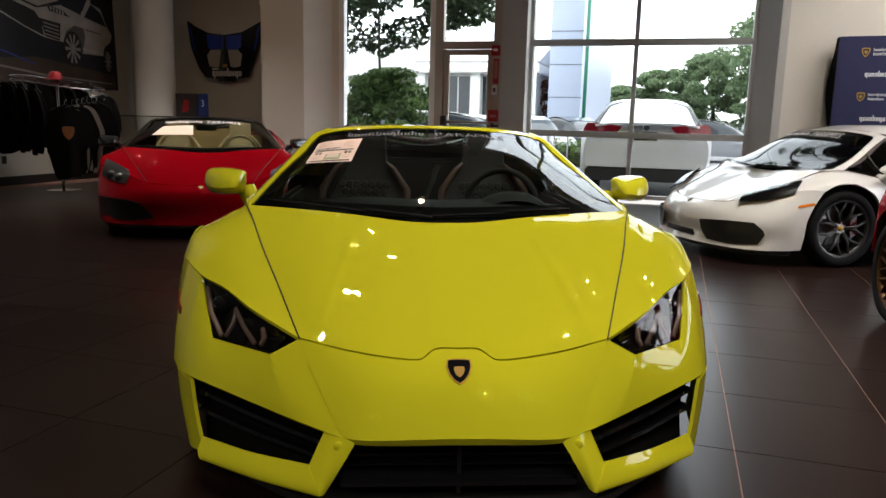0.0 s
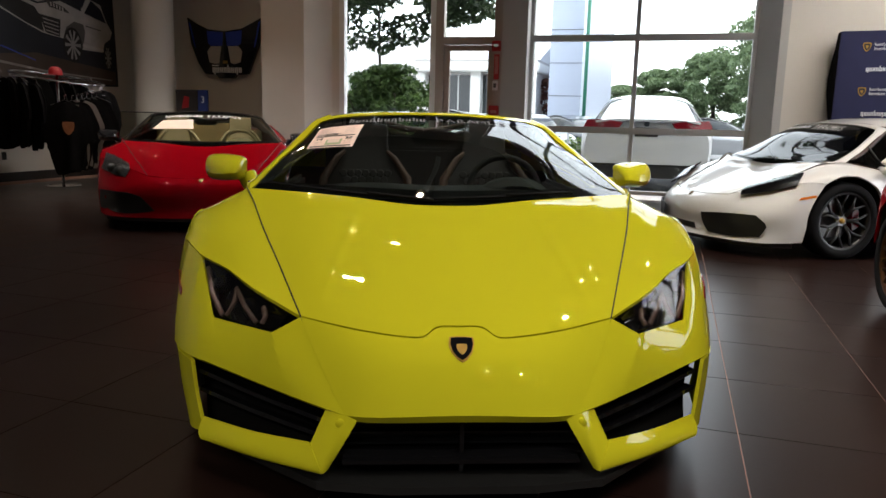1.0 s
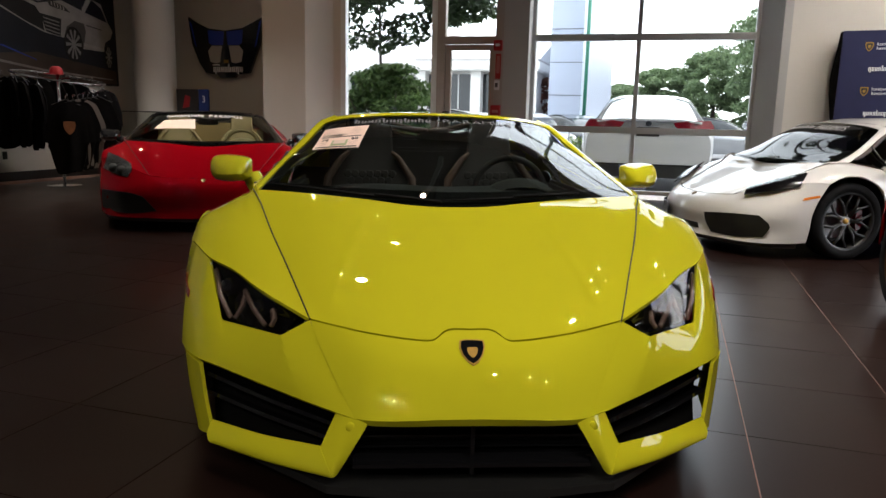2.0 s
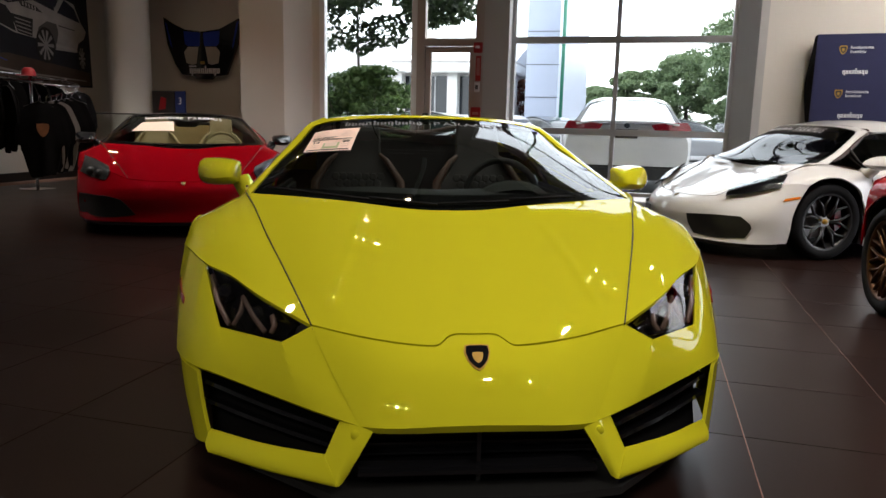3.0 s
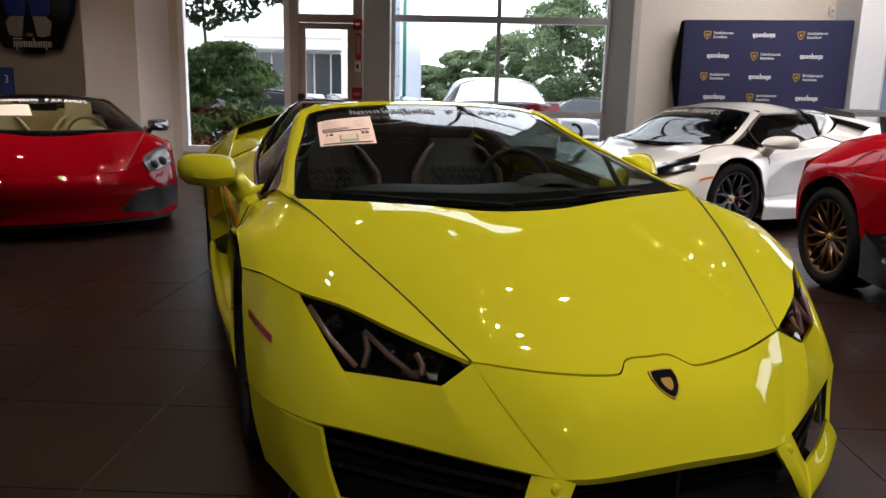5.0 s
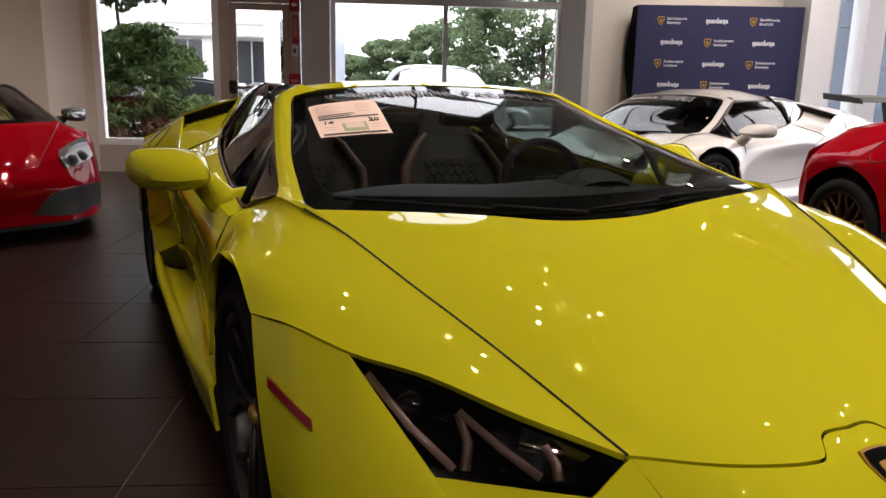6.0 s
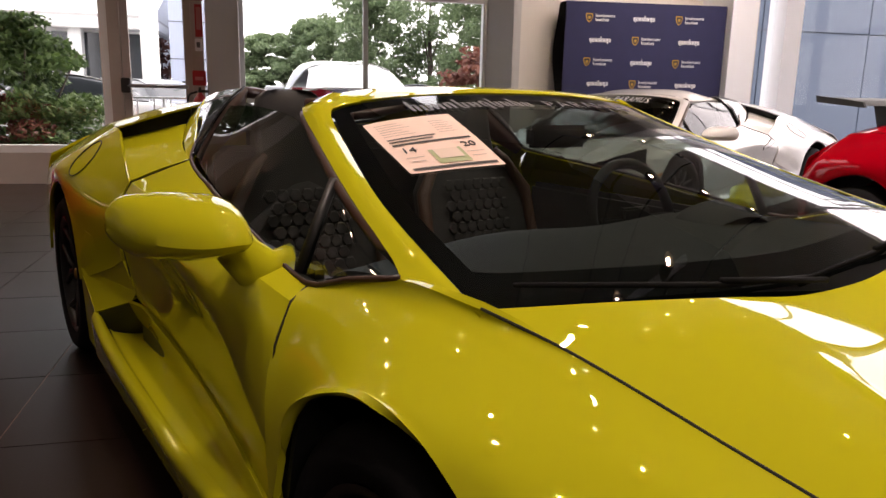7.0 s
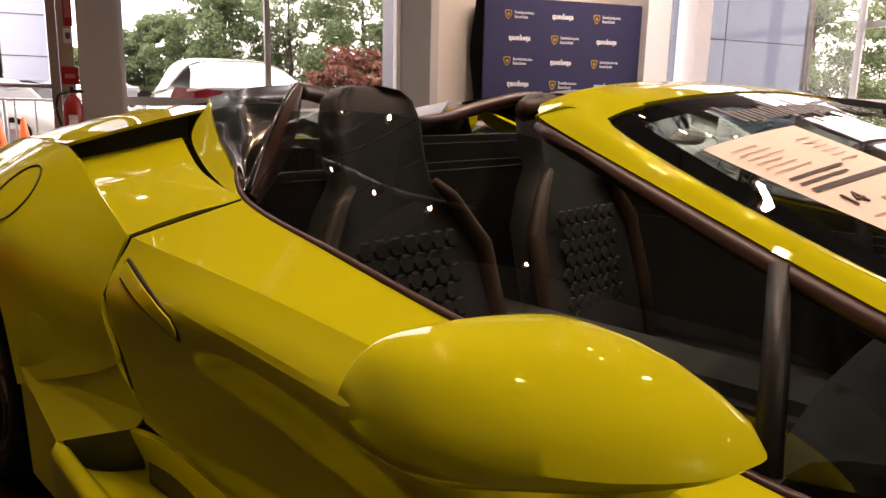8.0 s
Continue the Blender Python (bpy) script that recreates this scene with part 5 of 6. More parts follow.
for cx, cz, rx, rz in ((1.635, .67, .20, .29), (2.43, .50, .09, .215)):
    ring = [(cx + rx * math.cos(2 * math.pi * k / 28), cz + rz * math.sin(2 * math.pi * k / 28)) for k in range(28)]
    dab(ring, .008, (.010, .010, .011), "car_wheel")
    for k in range(10):
        a = 2 * math.pi * k / 10
        d = Vector((math.cos(a) * rx * .84, math.sin(a) * rz * .84))
        n = Vector((-math.sin(a) * rx * .11, math.cos(a) * rz * .11))
        dab([(cx + n.x * .4, cz + n.y * .4), (cx + d.x + n.x, cz + d.y + n.y), (cx + d.x - n.x, cz + d.y - n.y), (cx - n.x * .4, cz - n.y * .4)], .010, (.30, .285, .275), "car_spoke")
tagged(part("wall_socket", box_bm((XW, XW + .012, 8.45, 8.53, .34, .46), bevel=.003), BLACK), "small black wall socket", "socket")

# ---- clothes rack ----
def garment(m, w, h, material, label, group, patch=None):
    """A shirt on its hanger, seen face on along -y."""
    g = empty("hanging_shirt", m, label, "shirt", group)
    sec = [(-.5, .62), (-.46, .70), (-.30, .92), (-.10, .985), (0, .96), (.10, .985), (.30, .92), (.46, .70), (.5, .62)]
    rows = []
    for v in range(7):
        f = v / 6
        row = []
        for x, top in sec:
            fold = .022 * math.sin(x * 17 + v * .7) * f
            zz = top * (1 - f) + (.0 + .03 * math.sin(x * 9)) * f
            if abs(x) > .44:
                zz = max(zz, .42)
            xx = x * (1 if abs(x) > .44 else (.9 if f > .3 else 1))
            row.append((xx * w, -.05 + .10 * abs(x) + fold, zz * h))
        rows.append(row)
    panel("cloth", rows, material, g, 14, 26, 1, .035, ref=(0, 1, .5 * h))
    part("hanger", sweep_bm([(-.32 * w, .03, .93 * h), (0, .03, 1.01 * h), (.32 * w, .03, .93 * h)], .007, 6), CHROME, g)
    part("hook", sweep_bm([(0, .03, 1.01 * h), (0, .03, 1.06 * h), (.015, .03, 1.09 * h), (.03, .03, 1.06 * h)], .004, 6), CHROME, g)
    if patch:
        part("printed_crest", shield_bm(Matrix.Translation((.05 * w, -.062, .62 * h)) @ Matrix.Rotation(radians(90), 4, "X"), .17, .012), patch, g, "faded orange crest")
    return g

rack = empty("clothes_rack", pose(-8.98, 8.40, 0), "round chrome clothes rack full of dark shirts", "clothes rack")
part("base_plate", lathe_bm([(0, 0), (.24, 0), (.24, .012), (.05, .025), (0, .03)], 40), CHROME, rack, smooth=False)
part("pole", tube_bm((0, 0, .02), (0, 0, 1.62), .022), CHROME, rack, smooth=True)
part("rail", sweep_bm([(.62 * math.cos(a), .62 * math.sin(a), 1.58 - .10 * math.cos(a)) for a in np.linspace(0, 2 * math.pi, 49)], .014, 8), CHROME, rack, smooth=True)
for a in (0, 120, 240):
    part("rail_arm", tube_bm((0, 0, 1.56), (.62 * math.cos(radians(a)), .62 * math.sin(radians(a)), 1.57), .010), CHROME, rack)
ORANGE_CREST = mat("orange_crest", (.28, .10, .03), .7, 0, .3, 20)
DARKTEE = mat("charcoal_cotton", (.008, .0075, .0075), .95, 0, .3, 9, .4, 90, spec=.08)
PALETEE = mat("pale_cotton", (.20, .17, .145), .95, 0, .1, 9, .3, 90)
for k, deg in enumerate(range(0, 360, 18)):
    a = radians(deg)
    if 60 < deg < 100 or deg > 290:
        continue
    base = Matrix.Translation((-8.98 + .62 * math.cos(a), 8.40 + .62 * math.sin(a), 1.58 - .10 * math.cos(a) - .98)) @ Matrix.Rotation(a + radians(60 + 18 * math.sin(k * 2.3)), 4, "Z")
    garment(base, .55, .90, BLACK_FABRIC if k == 13 else (DARKTEE if k % 2 else BLACK_FABRIC), "black shirt on a chrome hanger", "shirts on the rack")
garment(Matrix.Translation((-8.42, 7.95, .25)) @ Matrix.Rotation(radians(44), 4, "Z"), .56, 1.0, DARKTEE, "black shirt with an orange crest on hanger", "shirts on the rack", ORANGE_CREST)
garment(Matrix.Translation((-9.62, 8.0, .58)) @ Matrix.Rotation(radians(35), 4, "Z"), .75, 1.0, BLACK_FABRIC, "black jacket on a chrome hanger", "shirts on the rack")
garment(Matrix.Translation((-9.25, 7.85, .58)) @ Matrix.Rotation(radians(40), 4, "Z"), .70, .98, BLACK_FABRIC, "black jacket on a chrome hanger", "shirts on the rack")
for k in range(6):
    garment(Matrix.Translation((-8.40 + .03 * k, 8.06 + .06 * k, .27 + .012 * k)) @ Matrix.Rotation(radians(44 - 2 * k), 4, "Z"), .55, .98, PALETEE if k == 2 else (BLACK_FABRIC if k % 2 else DARKTEE), "pale shirt on a hanger" if k == 2 else "black shirt on a chrome hanger", "shirts on the rack")
cap = tagged(part("cap", lathe_bm([(0, .12), (.04, .118), (.075, .095), (.092, .05), (.096, 0)], 24, "Z", Matrix.Translation((-8.98, 8.38, 1.62))), REDSIGN, smooth=True), "red cap hung on top of the rack", "cap")
part("peak", prism_bm([(-9.06, 8.31), (-8.90, 8.31), (-8.91, 8.22), (-8.98, 8.19), (-9.05, 8.22)], 2, 1.615, 1.628), REDSIGN, cap)

# ---- the other cars ----
white_car = sports_car("sports_car", "glossy white sports coupe with black spoked wheels", pose(-.15, 7.01, 0, 0, 0, -62), WHITE_CAR, RIM_BLACK, 7, kind="plain", roof=True, caliper=REDLENS)
red_car = sports_car("sports_car", "glossy red open sports car with cream seats", pose(-4.55, 5.60, 0, 0, 0, 33), RED, RIM_BLACK, 5, kind="flat", inner=CREAM, trim=CREAM, mirror_mat=GLOSSBLACK, pillar=GLOSSBLACK, size=(1.04, 1.0, 1.0), detail=False)
red_coupe = sports_car("sports_car", "glossy red sports coupe with bronze wheels and black wing", pose(2.28, 1.21, 0, 0, 0, 5), RED, RIM_BRONZE, 10, roof=True, wing=True, detail=False)
shorten_tail(red_coupe, 3.88, .3)

# ---- ceiling lamps ----
# Rail colour lightened to carry the sky it reflects.
RAIL_SKYLIT = mat("skylit_rail", (.42, .43, .45), .4, .3, .05, 10)
LAMP = glow("warm_lamp", (1.0, 0.74, 0.45), 170)
def track_light(x, y, z, length, n, turn=0, aim=0, level=1):
    tr = empty("track_light", pose(x, y, z, 0, 0, turn), "unseen black ceiling track with warm spot lamps", "track light", "ceiling tracks")
    part("rail", box_bm((-length / 2, length / 2, -.025, .025, 0, .05)), RAIL_SKYLIT, tr, "metal rail coloured pale for reflected sky")
    part("hanger", box_bm((-length / 2 + .1, -length / 2 + .12, -.01, .01, .04, ZC - z), (length / 2 - .12, length / 2 - .1, -.01, .01, .04, ZC - z)), BLACK, tr)
    for k in range(n):
        px = -length / 2 + length * (k + .5) / n
        head = part("lamp_head", lathe_bm([(.035, .0), (.06, -.02), (.065, -.14), (.058, -.14), (.055, -.12)], 20, "Z", Matrix.Translation((px, 0, 0))), BLACK, tr, smooth=True)
        part("bulb", lathe_bm([(0, -.118), (.029, -.118)], 20, "Z", Matrix.Translation((px, 0, 0))), LAMP, head)
        ld = bpy.data.lights.new("spot", "SPOT")
        ld.energy, ld.color, ld.spot_size, ld.spot_blend, ld.shadow_soft_size = SPOT * level * (1.3 if aim else 1), (1, .92, .80), radians(80), .7, .035
        sp = new("spot_lamp", ld)
        sp.parent = tr
        sp.location = (px, 0, -.16)
        sp.rotation_euler = (radians(aim), 0, 0)
    return tr

SPOT = 60
# Four tracks follow highlights reflected in paint and glass; the rest are added fill.
for tx, ty, turn, n, aim, level in ((-1.3, -3.6, 10, 3, 30, 1), (.05, 4.15, 93, 3, 0, 1.7), (-2.15, 4.65, 93, 2, 0, .9), (-2.5, 2.5, 93, 2, 0, .75), (1.7, -.3, 10, 3, 10, 1.6), (-4.5, 8.3, 93, 3, 0, 1), (-5.4, 7.5, 93, 3, 0, 1),
                                (-6.8, 5.0, 10, 3, 0, 1), (1.3, 5.4, 25, 3, 0, 1.2), (3.4, 7.2, 10, 3, 0, 1.2), (3.7, 3.9, 10, 3, 0, 1.8), (2.9, 8.3, 10, 3, 38, 1), (-7.6, 8.8, 10, 3, 0, 1)):
    track_light(tx, ty, 4.4, 2.7, n, turn, aim, level)

# ---- outside ----
def leaf_cloud(name, blobs, count, size, material, parent=None, label="", seed=1, flat=.5):
    """Many small bent leaves spread through a list of blobs (x, y, z, rx, ry, rz)."""
    rng = np.random.default_rng(seed)
    w = np.array([b[3] * b[4] * b[5] for b in blobs]) ** .7
    pick = rng.choice(len(blobs), count, p=w / w.sum())
    B = np.array(blobs)[pick]
    d = rng.normal(size=(count, 3))
    d /= np.linalg.norm(d, axis=1)[:, None]
    r = rng.uniform(.55, 1.06, count) ** .7
    c = B[:, :3] + d * r[:, None] * B[:, 3:]
    n = rng.normal(size=(count, 3)) + np.array((0, 0, 1.2)) * flat + d * .6
    n /= np.linalg.norm(n, axis=1)[:, None]
    t = np.cross(n, rng.normal(size=(count, 3)))
    t /= np.linalg.norm(t, axis=1)[:, None]
    b = np.cross(n, t)
    s = size * rng.uniform(.6, 1.3, count)[:, None]
    v = np.stack([c - t * s, c + b * s * .45 - n * s * .12, c + t * s, c - b * s * .45 - n * s * .12], 1).reshape(-1, 3)
    f = [(4 * i, 4 * i + 1, 4 * i + 2, 4 * i + 3) for i in range(count)]
    return link_mesh(name, v, f, material, parent, label)


def leaf_mat(name, a, b):
    m = mat(name, a, .55)
    nt = m.node_tree
    geo = nt.nodes.new("ShaderNodeNewGeometry")
    mx = nt.nodes.new("ShaderNodeMix")
    mx.data_type = "RGBA"
    mx.inputs[6].default_value, mx.inputs[7].default_value = (*a, 1), (*b, 1)
    nt.links.new(geo.outputs["Random Per Island"], mx.inputs["Factor"])
    bs = nt.nodes["Principled BSDF"]
    nt.links.new(mx.outputs[2], bs.inputs["Base Color"])
    tr = nt.nodes.new("ShaderNodeBsdfTranslucent")
    nt.links.new(mx.outputs[2], tr.inputs[0])
    ms = nt.nodes.new("ShaderNodeMixShader")
    ms.inputs[0].default_value = .35
    nt.links.new(bs.outputs[0], ms.inputs[1])
    nt.links.new(tr.outputs[0], ms.inputs[2])
    nt.links.new(ms.outputs[0], nt.nodes["Material Output"].inputs[0])
    return m


LEAF = leaf_mat("green_leaf", (.04, .09, .022), (.13, .21, .06))
LEAF_DARK = leaf_mat("dark_leaf", (.018, .034, .014), (.05, .085, .028))
# Distance haze is put into these paler leaf colours.
LEAF_HAZED = leaf_mat("hazed_leaf", (.085, .135, .065), (.20, .27, .13))
LEAF_RED = leaf_mat("red_leaf", (.09, .022, .015), (.19, .07, .04))
BARK = mat("bark", (.06, .045, .035), .9, 0, .3, 12, .4, 40)
STUCCO = mat("white_stucco", (.80, .79, .76), .85, 0, .05, 1.5, .05, 80)
OFFICE = mat("dark_office_glass", (.03, .035, .04), .08, 0, .2, .7)
CLADDING = mat("blue_grey_cladding", (.075, .10, .145), .6, .0, .06, 1.2)
CONCRETE = mat("pavement_concrete", (.42, .41, .39), .9, 0, .1, 2, .1, 60)
GRASS = leaf_mat("grass_blade", (.05, .11, .015), (.12, .19, .04))
GREENPOLE = mat("green_pole", (.02, .16, .10), .5)


def limb(parent, pts, r0, r1, nm="branch"):
    n = len(pts)
    return part(nm, sweep_bm(pts, [r0 + (r1 - r0) * i / (n - 1) for i in range(n)], 8), BARK, parent, smooth=True)


def shrub(x, y, z, w, h, count, material, label, seed, red=False):
    sh = empty("shrub", pose(x, y, z), label, "shrub")
    rng = random.Random(seed)
    for k in range(5):
        a = k * 1.3
        limb(sh, [(0, 0, 0), (.2 * w * math.cos(a), .2 * w * math.sin(a), .35 * h), (.36 * w * math.cos(a), .36 * w * math.sin(a), .72 * h)], .03, .008, "trunk" if k == 0 else "branch")
    blobs = []
    for k in range(84):
        a, f = rng.uniform(0, 6.28), rng.uniform(0.04, 1)
        rad = w * .58 * (1 - .82 * f ** 1.7) * rng.uniform(.45, 1)
        blobs.append((rad * math.cos(a), rad * math.sin(a), h * (.06 + .88 * f) - .10 * rad, w * rng.uniform(.10, .19), w * rng.uniform(.10, .19), h * rng.uniform(.04, .075)))
    leaf_cloud("crown", blobs, count, .062, material, sh, seed=seed, flat=1.2)
    if red:
        low = [(b[0], b[1] - .12, b[2] * .35 + .18, b[3], b[4], b[5]) for b in blobs[:14]]
        leaf_cloud("red_leaves", low, count // 3, .045, LEAF_RED, sh, "dull red lower leaves", seed + 5, 1.2)
    return sh


shrub(-5.75, 13.4, -.02, 2.5, 2.25, 17000, LEAF, "broad green maple shrub with red lower leaves", 3, True)

# tree whose crown hangs into the window
tr = empty("tree", pose(-6.9, 15.6, -.03), "tall street tree with dark drooping leaves", "tree")
limb(tr, [(0, 0, 0), (.05, 0, 1.6), (-.05, .1, 3.4), (.1, .2, 5.2), (.2, .2, 8.5), (.1, .1, 11)], .035, .02, "trunk")
rg = random.Random(5)
crown = []
for k in range(80):
    a, f = rg.uniform(0, 6.28), rg.uniform(0, 1)
    rad = 3.2 * math.sqrt(rg.random()) * (1 - .35 * f)
    crown.append((rad * math.cos(a) + .5, rad * math.sin(a), 3.45 + 8.4 * f + .10 * rad * (1 if f < .15 else 0), .85, .85, .5))
for k in range(9):
    bx, by, bz = crown[k][:3]
    limb(tr, [(0, .1, 3.2 + .2 * k), (bx * .5, by * .5, bz * .5 + 1.9), (bx, by, bz)], .016, .006)
crown += [(-.7, -.3, 3.05, .5, .5, .4), (.15, -.2, 2.95, .42, .42, .36), (.75, -.1, 3.1, .5, .5, .34), (1.5, 0, 3.4, .5, .5, .3), (2.3, 0, 3.55, .55, .5, .3)]
leaf_cloud("crown", crown, 52000, .10, LEAF_DARK, tr, seed=9, flat=.9)


def far_tree(x, y, h, w, label, seed, material=LEAF_HAZED, size=.14, count=26000):
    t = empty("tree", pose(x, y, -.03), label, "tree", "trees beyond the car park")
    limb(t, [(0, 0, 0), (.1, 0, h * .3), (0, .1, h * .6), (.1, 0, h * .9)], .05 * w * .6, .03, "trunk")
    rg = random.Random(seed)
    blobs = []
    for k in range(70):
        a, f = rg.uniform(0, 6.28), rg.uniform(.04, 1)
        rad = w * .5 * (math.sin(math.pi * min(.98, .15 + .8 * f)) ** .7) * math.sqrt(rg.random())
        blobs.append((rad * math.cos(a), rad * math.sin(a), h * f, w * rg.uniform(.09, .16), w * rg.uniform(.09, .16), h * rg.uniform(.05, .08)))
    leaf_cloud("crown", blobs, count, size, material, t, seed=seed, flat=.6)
    for k in range(4):
        b = blobs[k]
        limb(t, [(0, 0, h * .3), (b[0] * .6, b[1] * .6, b[2] * .7 + h * .1), b[:3]], .05, .02)
    return t


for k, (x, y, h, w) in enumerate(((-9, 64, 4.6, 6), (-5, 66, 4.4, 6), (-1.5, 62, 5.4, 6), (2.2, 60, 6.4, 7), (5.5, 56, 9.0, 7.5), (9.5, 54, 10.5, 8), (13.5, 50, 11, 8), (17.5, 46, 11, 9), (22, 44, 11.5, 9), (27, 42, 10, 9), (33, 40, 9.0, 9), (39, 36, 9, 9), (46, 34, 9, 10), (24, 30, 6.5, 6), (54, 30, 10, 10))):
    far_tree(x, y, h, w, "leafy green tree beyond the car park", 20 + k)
far_tree(9.6, 40, 3.6, 5.5, "rounded reddish shrub tree", 60, LEAF_RED, .2, 3000)
far_tree(-6.1, 33, 3.0, 1.9, "small red-leaved tree by the building", 61, LEAF_RED, .12, 1500)

tagged(part("pavement", box_bm((-40, 40, 10.96, 12.2, -.12, .006), bevel=.01), CONCRETE), "pale concrete pavement along the glass front", "pavement", kind="structure")
tagged(part("kerb", box_bm((-12, 2.5, 16.6, 16.75, -.1, .12), bevel=.02), CONCRETE), "concrete kerb beside the car park", "kerb", kind="structure")

# low hedge and grass strip
def hedge(x0, x1, y, h, seed, label):
    hd = empty("hedge", pose(0, y, 0), label, "hedge")
    n = int((x1 - x0) / .35)
    leaf_cloud("foliage", [(x0 + (k + .5) * .35, .1 * math.sin(k), h * .5, .3, .35, h * .5) for k in range(n)], 450 * n, .04, GRASS, hd, seed=seed)
    part("stems", box_bm((x0 + .1, x1 - .1, -.1, .1, -.03, h * .5)), BARK, hd)
hedge(-6.5, -1.9, 20.6, .75, 71, "low bright green clipped hedge")
rng2 = np.random.default_rng(4)
gx, gy = rng2.uniform(-9, -3.0, 9000), rng2.uniform(13.1, 16.5, 9000)
gv, gf = [], []
for i, (x, y) in enumerate(zip(gx, gy)):
    a, hh = rng2.uniform(0, 6.28), rng2.uniform(.05, .12)
    dx, dy = .006 * math.cos(a), .006 * math.sin(a)
    gv += [(x - dx, y - dy, -.03), (x + dx, y + dy, -.03), (x + dx * 2 + .02 * math.sin(a), y + .02, hh)]
    gf.append((3 * i, 3 * i + 1, 3 * i + 2))
tagged(link_mesh("grass", gv, gf, GRASS), "short green lawn grass by the pavement", "grass", kind="stuff")

# hand rail outside the door
rail = empty("hand_rail", pose(0, 0, 0), "grey metal hand rail along the walk", "railing")
for k in range(9):
    part("post", tube_bm((-5.3 + k * .32, 17.3, 0), (-5.3 + k * .32, 17.3, .95), .018), STEEL, rail)
for z in (.95, .15):
    part("bar", tube_bm((-5.3, 17.3, z), (-2.74, 17.3, z), .022), STEEL, rail)
for k in range(3):
    x = -4.3 + k * .9
    bl = tagged(part("bollard", lathe_bm([(0, .95), (.05, .94), (.06, .9), (.06, -.03)], 16, "Z", Matrix.Translation((x, 18.5, 0))), STEEL, smooth=True), "grey steel bollard at the car park edge", "bollard", "bollards")
def cone(x, y):
    c = empty("traffic_cone", pose(x, y, -.03), "orange traffic cone on a black base", "traffic cone", "cones")
    part("base", box_bm((-.18, .18, -.18, .18, 0, .03), bevel=.005), BLACK, c)
    part("body", lathe_bm([(.14, .03), (.03, .68), (0, .70)], 20), ORANGE, c, smooth=True)
for x, y in ((-4.15, 16.0), (-3.85, 16.6)):
    cone(x, y)

# office building with a white fascia
def building(name, x0, x1, y, zwall, ztop, label, bays, sill=.7, head=None, depth=12):
    head = head or zwall - .1
    b = empty(name, Matrix.Identity(4), label, "building")
    part("wall", box_bm((x0, x1, y + .3, y + depth, -.03, zwall)), STUCCO, b)
    part("fascia", box_bm((x0 - .3, x1 + .3, y - .6, y + depth, zwall, ztop), bevel=.05), STUCCO, b)
    part("roof", box_bm((x0 - .2, x1 + .2, y - .5, y + depth, ztop, ztop + .12)), CONCRETE, b)
    w = (x1 - x0) / bays
    for k in range(bays):
        a = x0 + k * w
        wn = part("window", box_bm((a + .2, a + w - .2, y + .22, y + .3, sill, head)), OFFICE, b)
        for j in (1, 2):
            part("glazing_bar", box_bm((a + .2 + (w - .4) * j / 3 - .03, a + .2 + (w - .4) * j / 3 + .03, y + .18, y + .22, sill, head)), ALU, wn)
        part("column", box_bm((a - .22, a + .22, y - .3, y + .2, -.03, zwall)), STUCCO, b)
    return b

building("office_building", -34, -11.6, 40, 3.6, 5.6, "low white office building with dark windows", 6, 1.2)
building("office_building", -11.2, -6.2, 31, 3.2, 3.6, "white office wing with dark ribbed glazing", 2, .5, 3.1, 6)
tagged(part("office_roof", prism_bm([(31, 3.6), (37, 5.4), (37, 3.6)], 0, -11.3, -6.1), mat("metal_roof", (.62, .63, .64), .5, .3, .05, 3)), "sloping pale metal roof of the office wing", "roof")
tagged(part("office_vent", box_bm((-12.6, -12.0, 39.3, 39.4, 4.05, 4.45), bevel=.02), INK), "dark vent on the white fascia", "vent")
pyl = tagged(part("sign_pylon", box_bm((-5.95, -5.45, 27.0, 27.5, -.03, 6.5), bevel=.03), STUCCO), "tall white sign pylon", "pylon")
show = empty("showroom_building", Matrix.Identity(4), "pale blue panelled showroom building", "building")
part("wall", box_bm((-5.4, -4.1, 30, 44, -.03, 7.5)), mat("pale_blue_panel", (.45, .50, .62), .4, .2, .05, 1), show)
for k in range(5):
    part("panel_joint", box_bm((-5.42, -4.08, 29.985, 30.0, .9 + k * 1.3, .93 + k * 1.3)), GREYTRIM, show)
tagged(part("green_mast", tube_bm((-3.85, 29.4, -.03), (-3.85, 29.4, 7.5), .07), GREENPOLE, smooth=True), "tall green metal mast", "mast")

# clad wing seen through the east glazing; unseen left panels block reflected sky
cw = empty("clad_wing", Matrix.Identity(4), "blue-grey metal clad wing of the building", "building")
for i in range(-1, 3):
    for j in range(2):
        part("panel", box_bm((8.0 + i * 3.62, 11.59 + i * 3.62, 20.0, 20.08, -.02 + j * 3.18, 3.13 + j * 3.18), bevel=.008), CLADDING, cw)
part("core", box_bm((4.4, 18.8, 20.08, 21.5, -.03, 6.3)), GREYTRIM, cw)

pole = empty("utility_pole", pose(27.5, 27, -.03), "wooden utility pole with cross arms and wires", "utility pole")
part("shaft", tube_bm((0, 0, 0), (0, 0, 10), .16, .11), BARK, pole, smooth=True)
for z in (7.0, 8.4):
    part("cross_arm", box_bm((-1.3, 1.3, -.06, .06, z, z + .13)), BARK, pole)
lampost = empty("street_lamp", pose(15.2, 17.0, -.03), "black street lamp post with an arm", "street lamp")
part("post", tube_bm((0, 0, 0), (0, 0, 6.0), .06, .05), BLACK, lampost, smooth=True)
part("arm", sweep_bm([(0, 0, 5.6), (.8, 0, 5.8), (1.6, 0, 5.75)], .03, 8), BLACK, lampost)
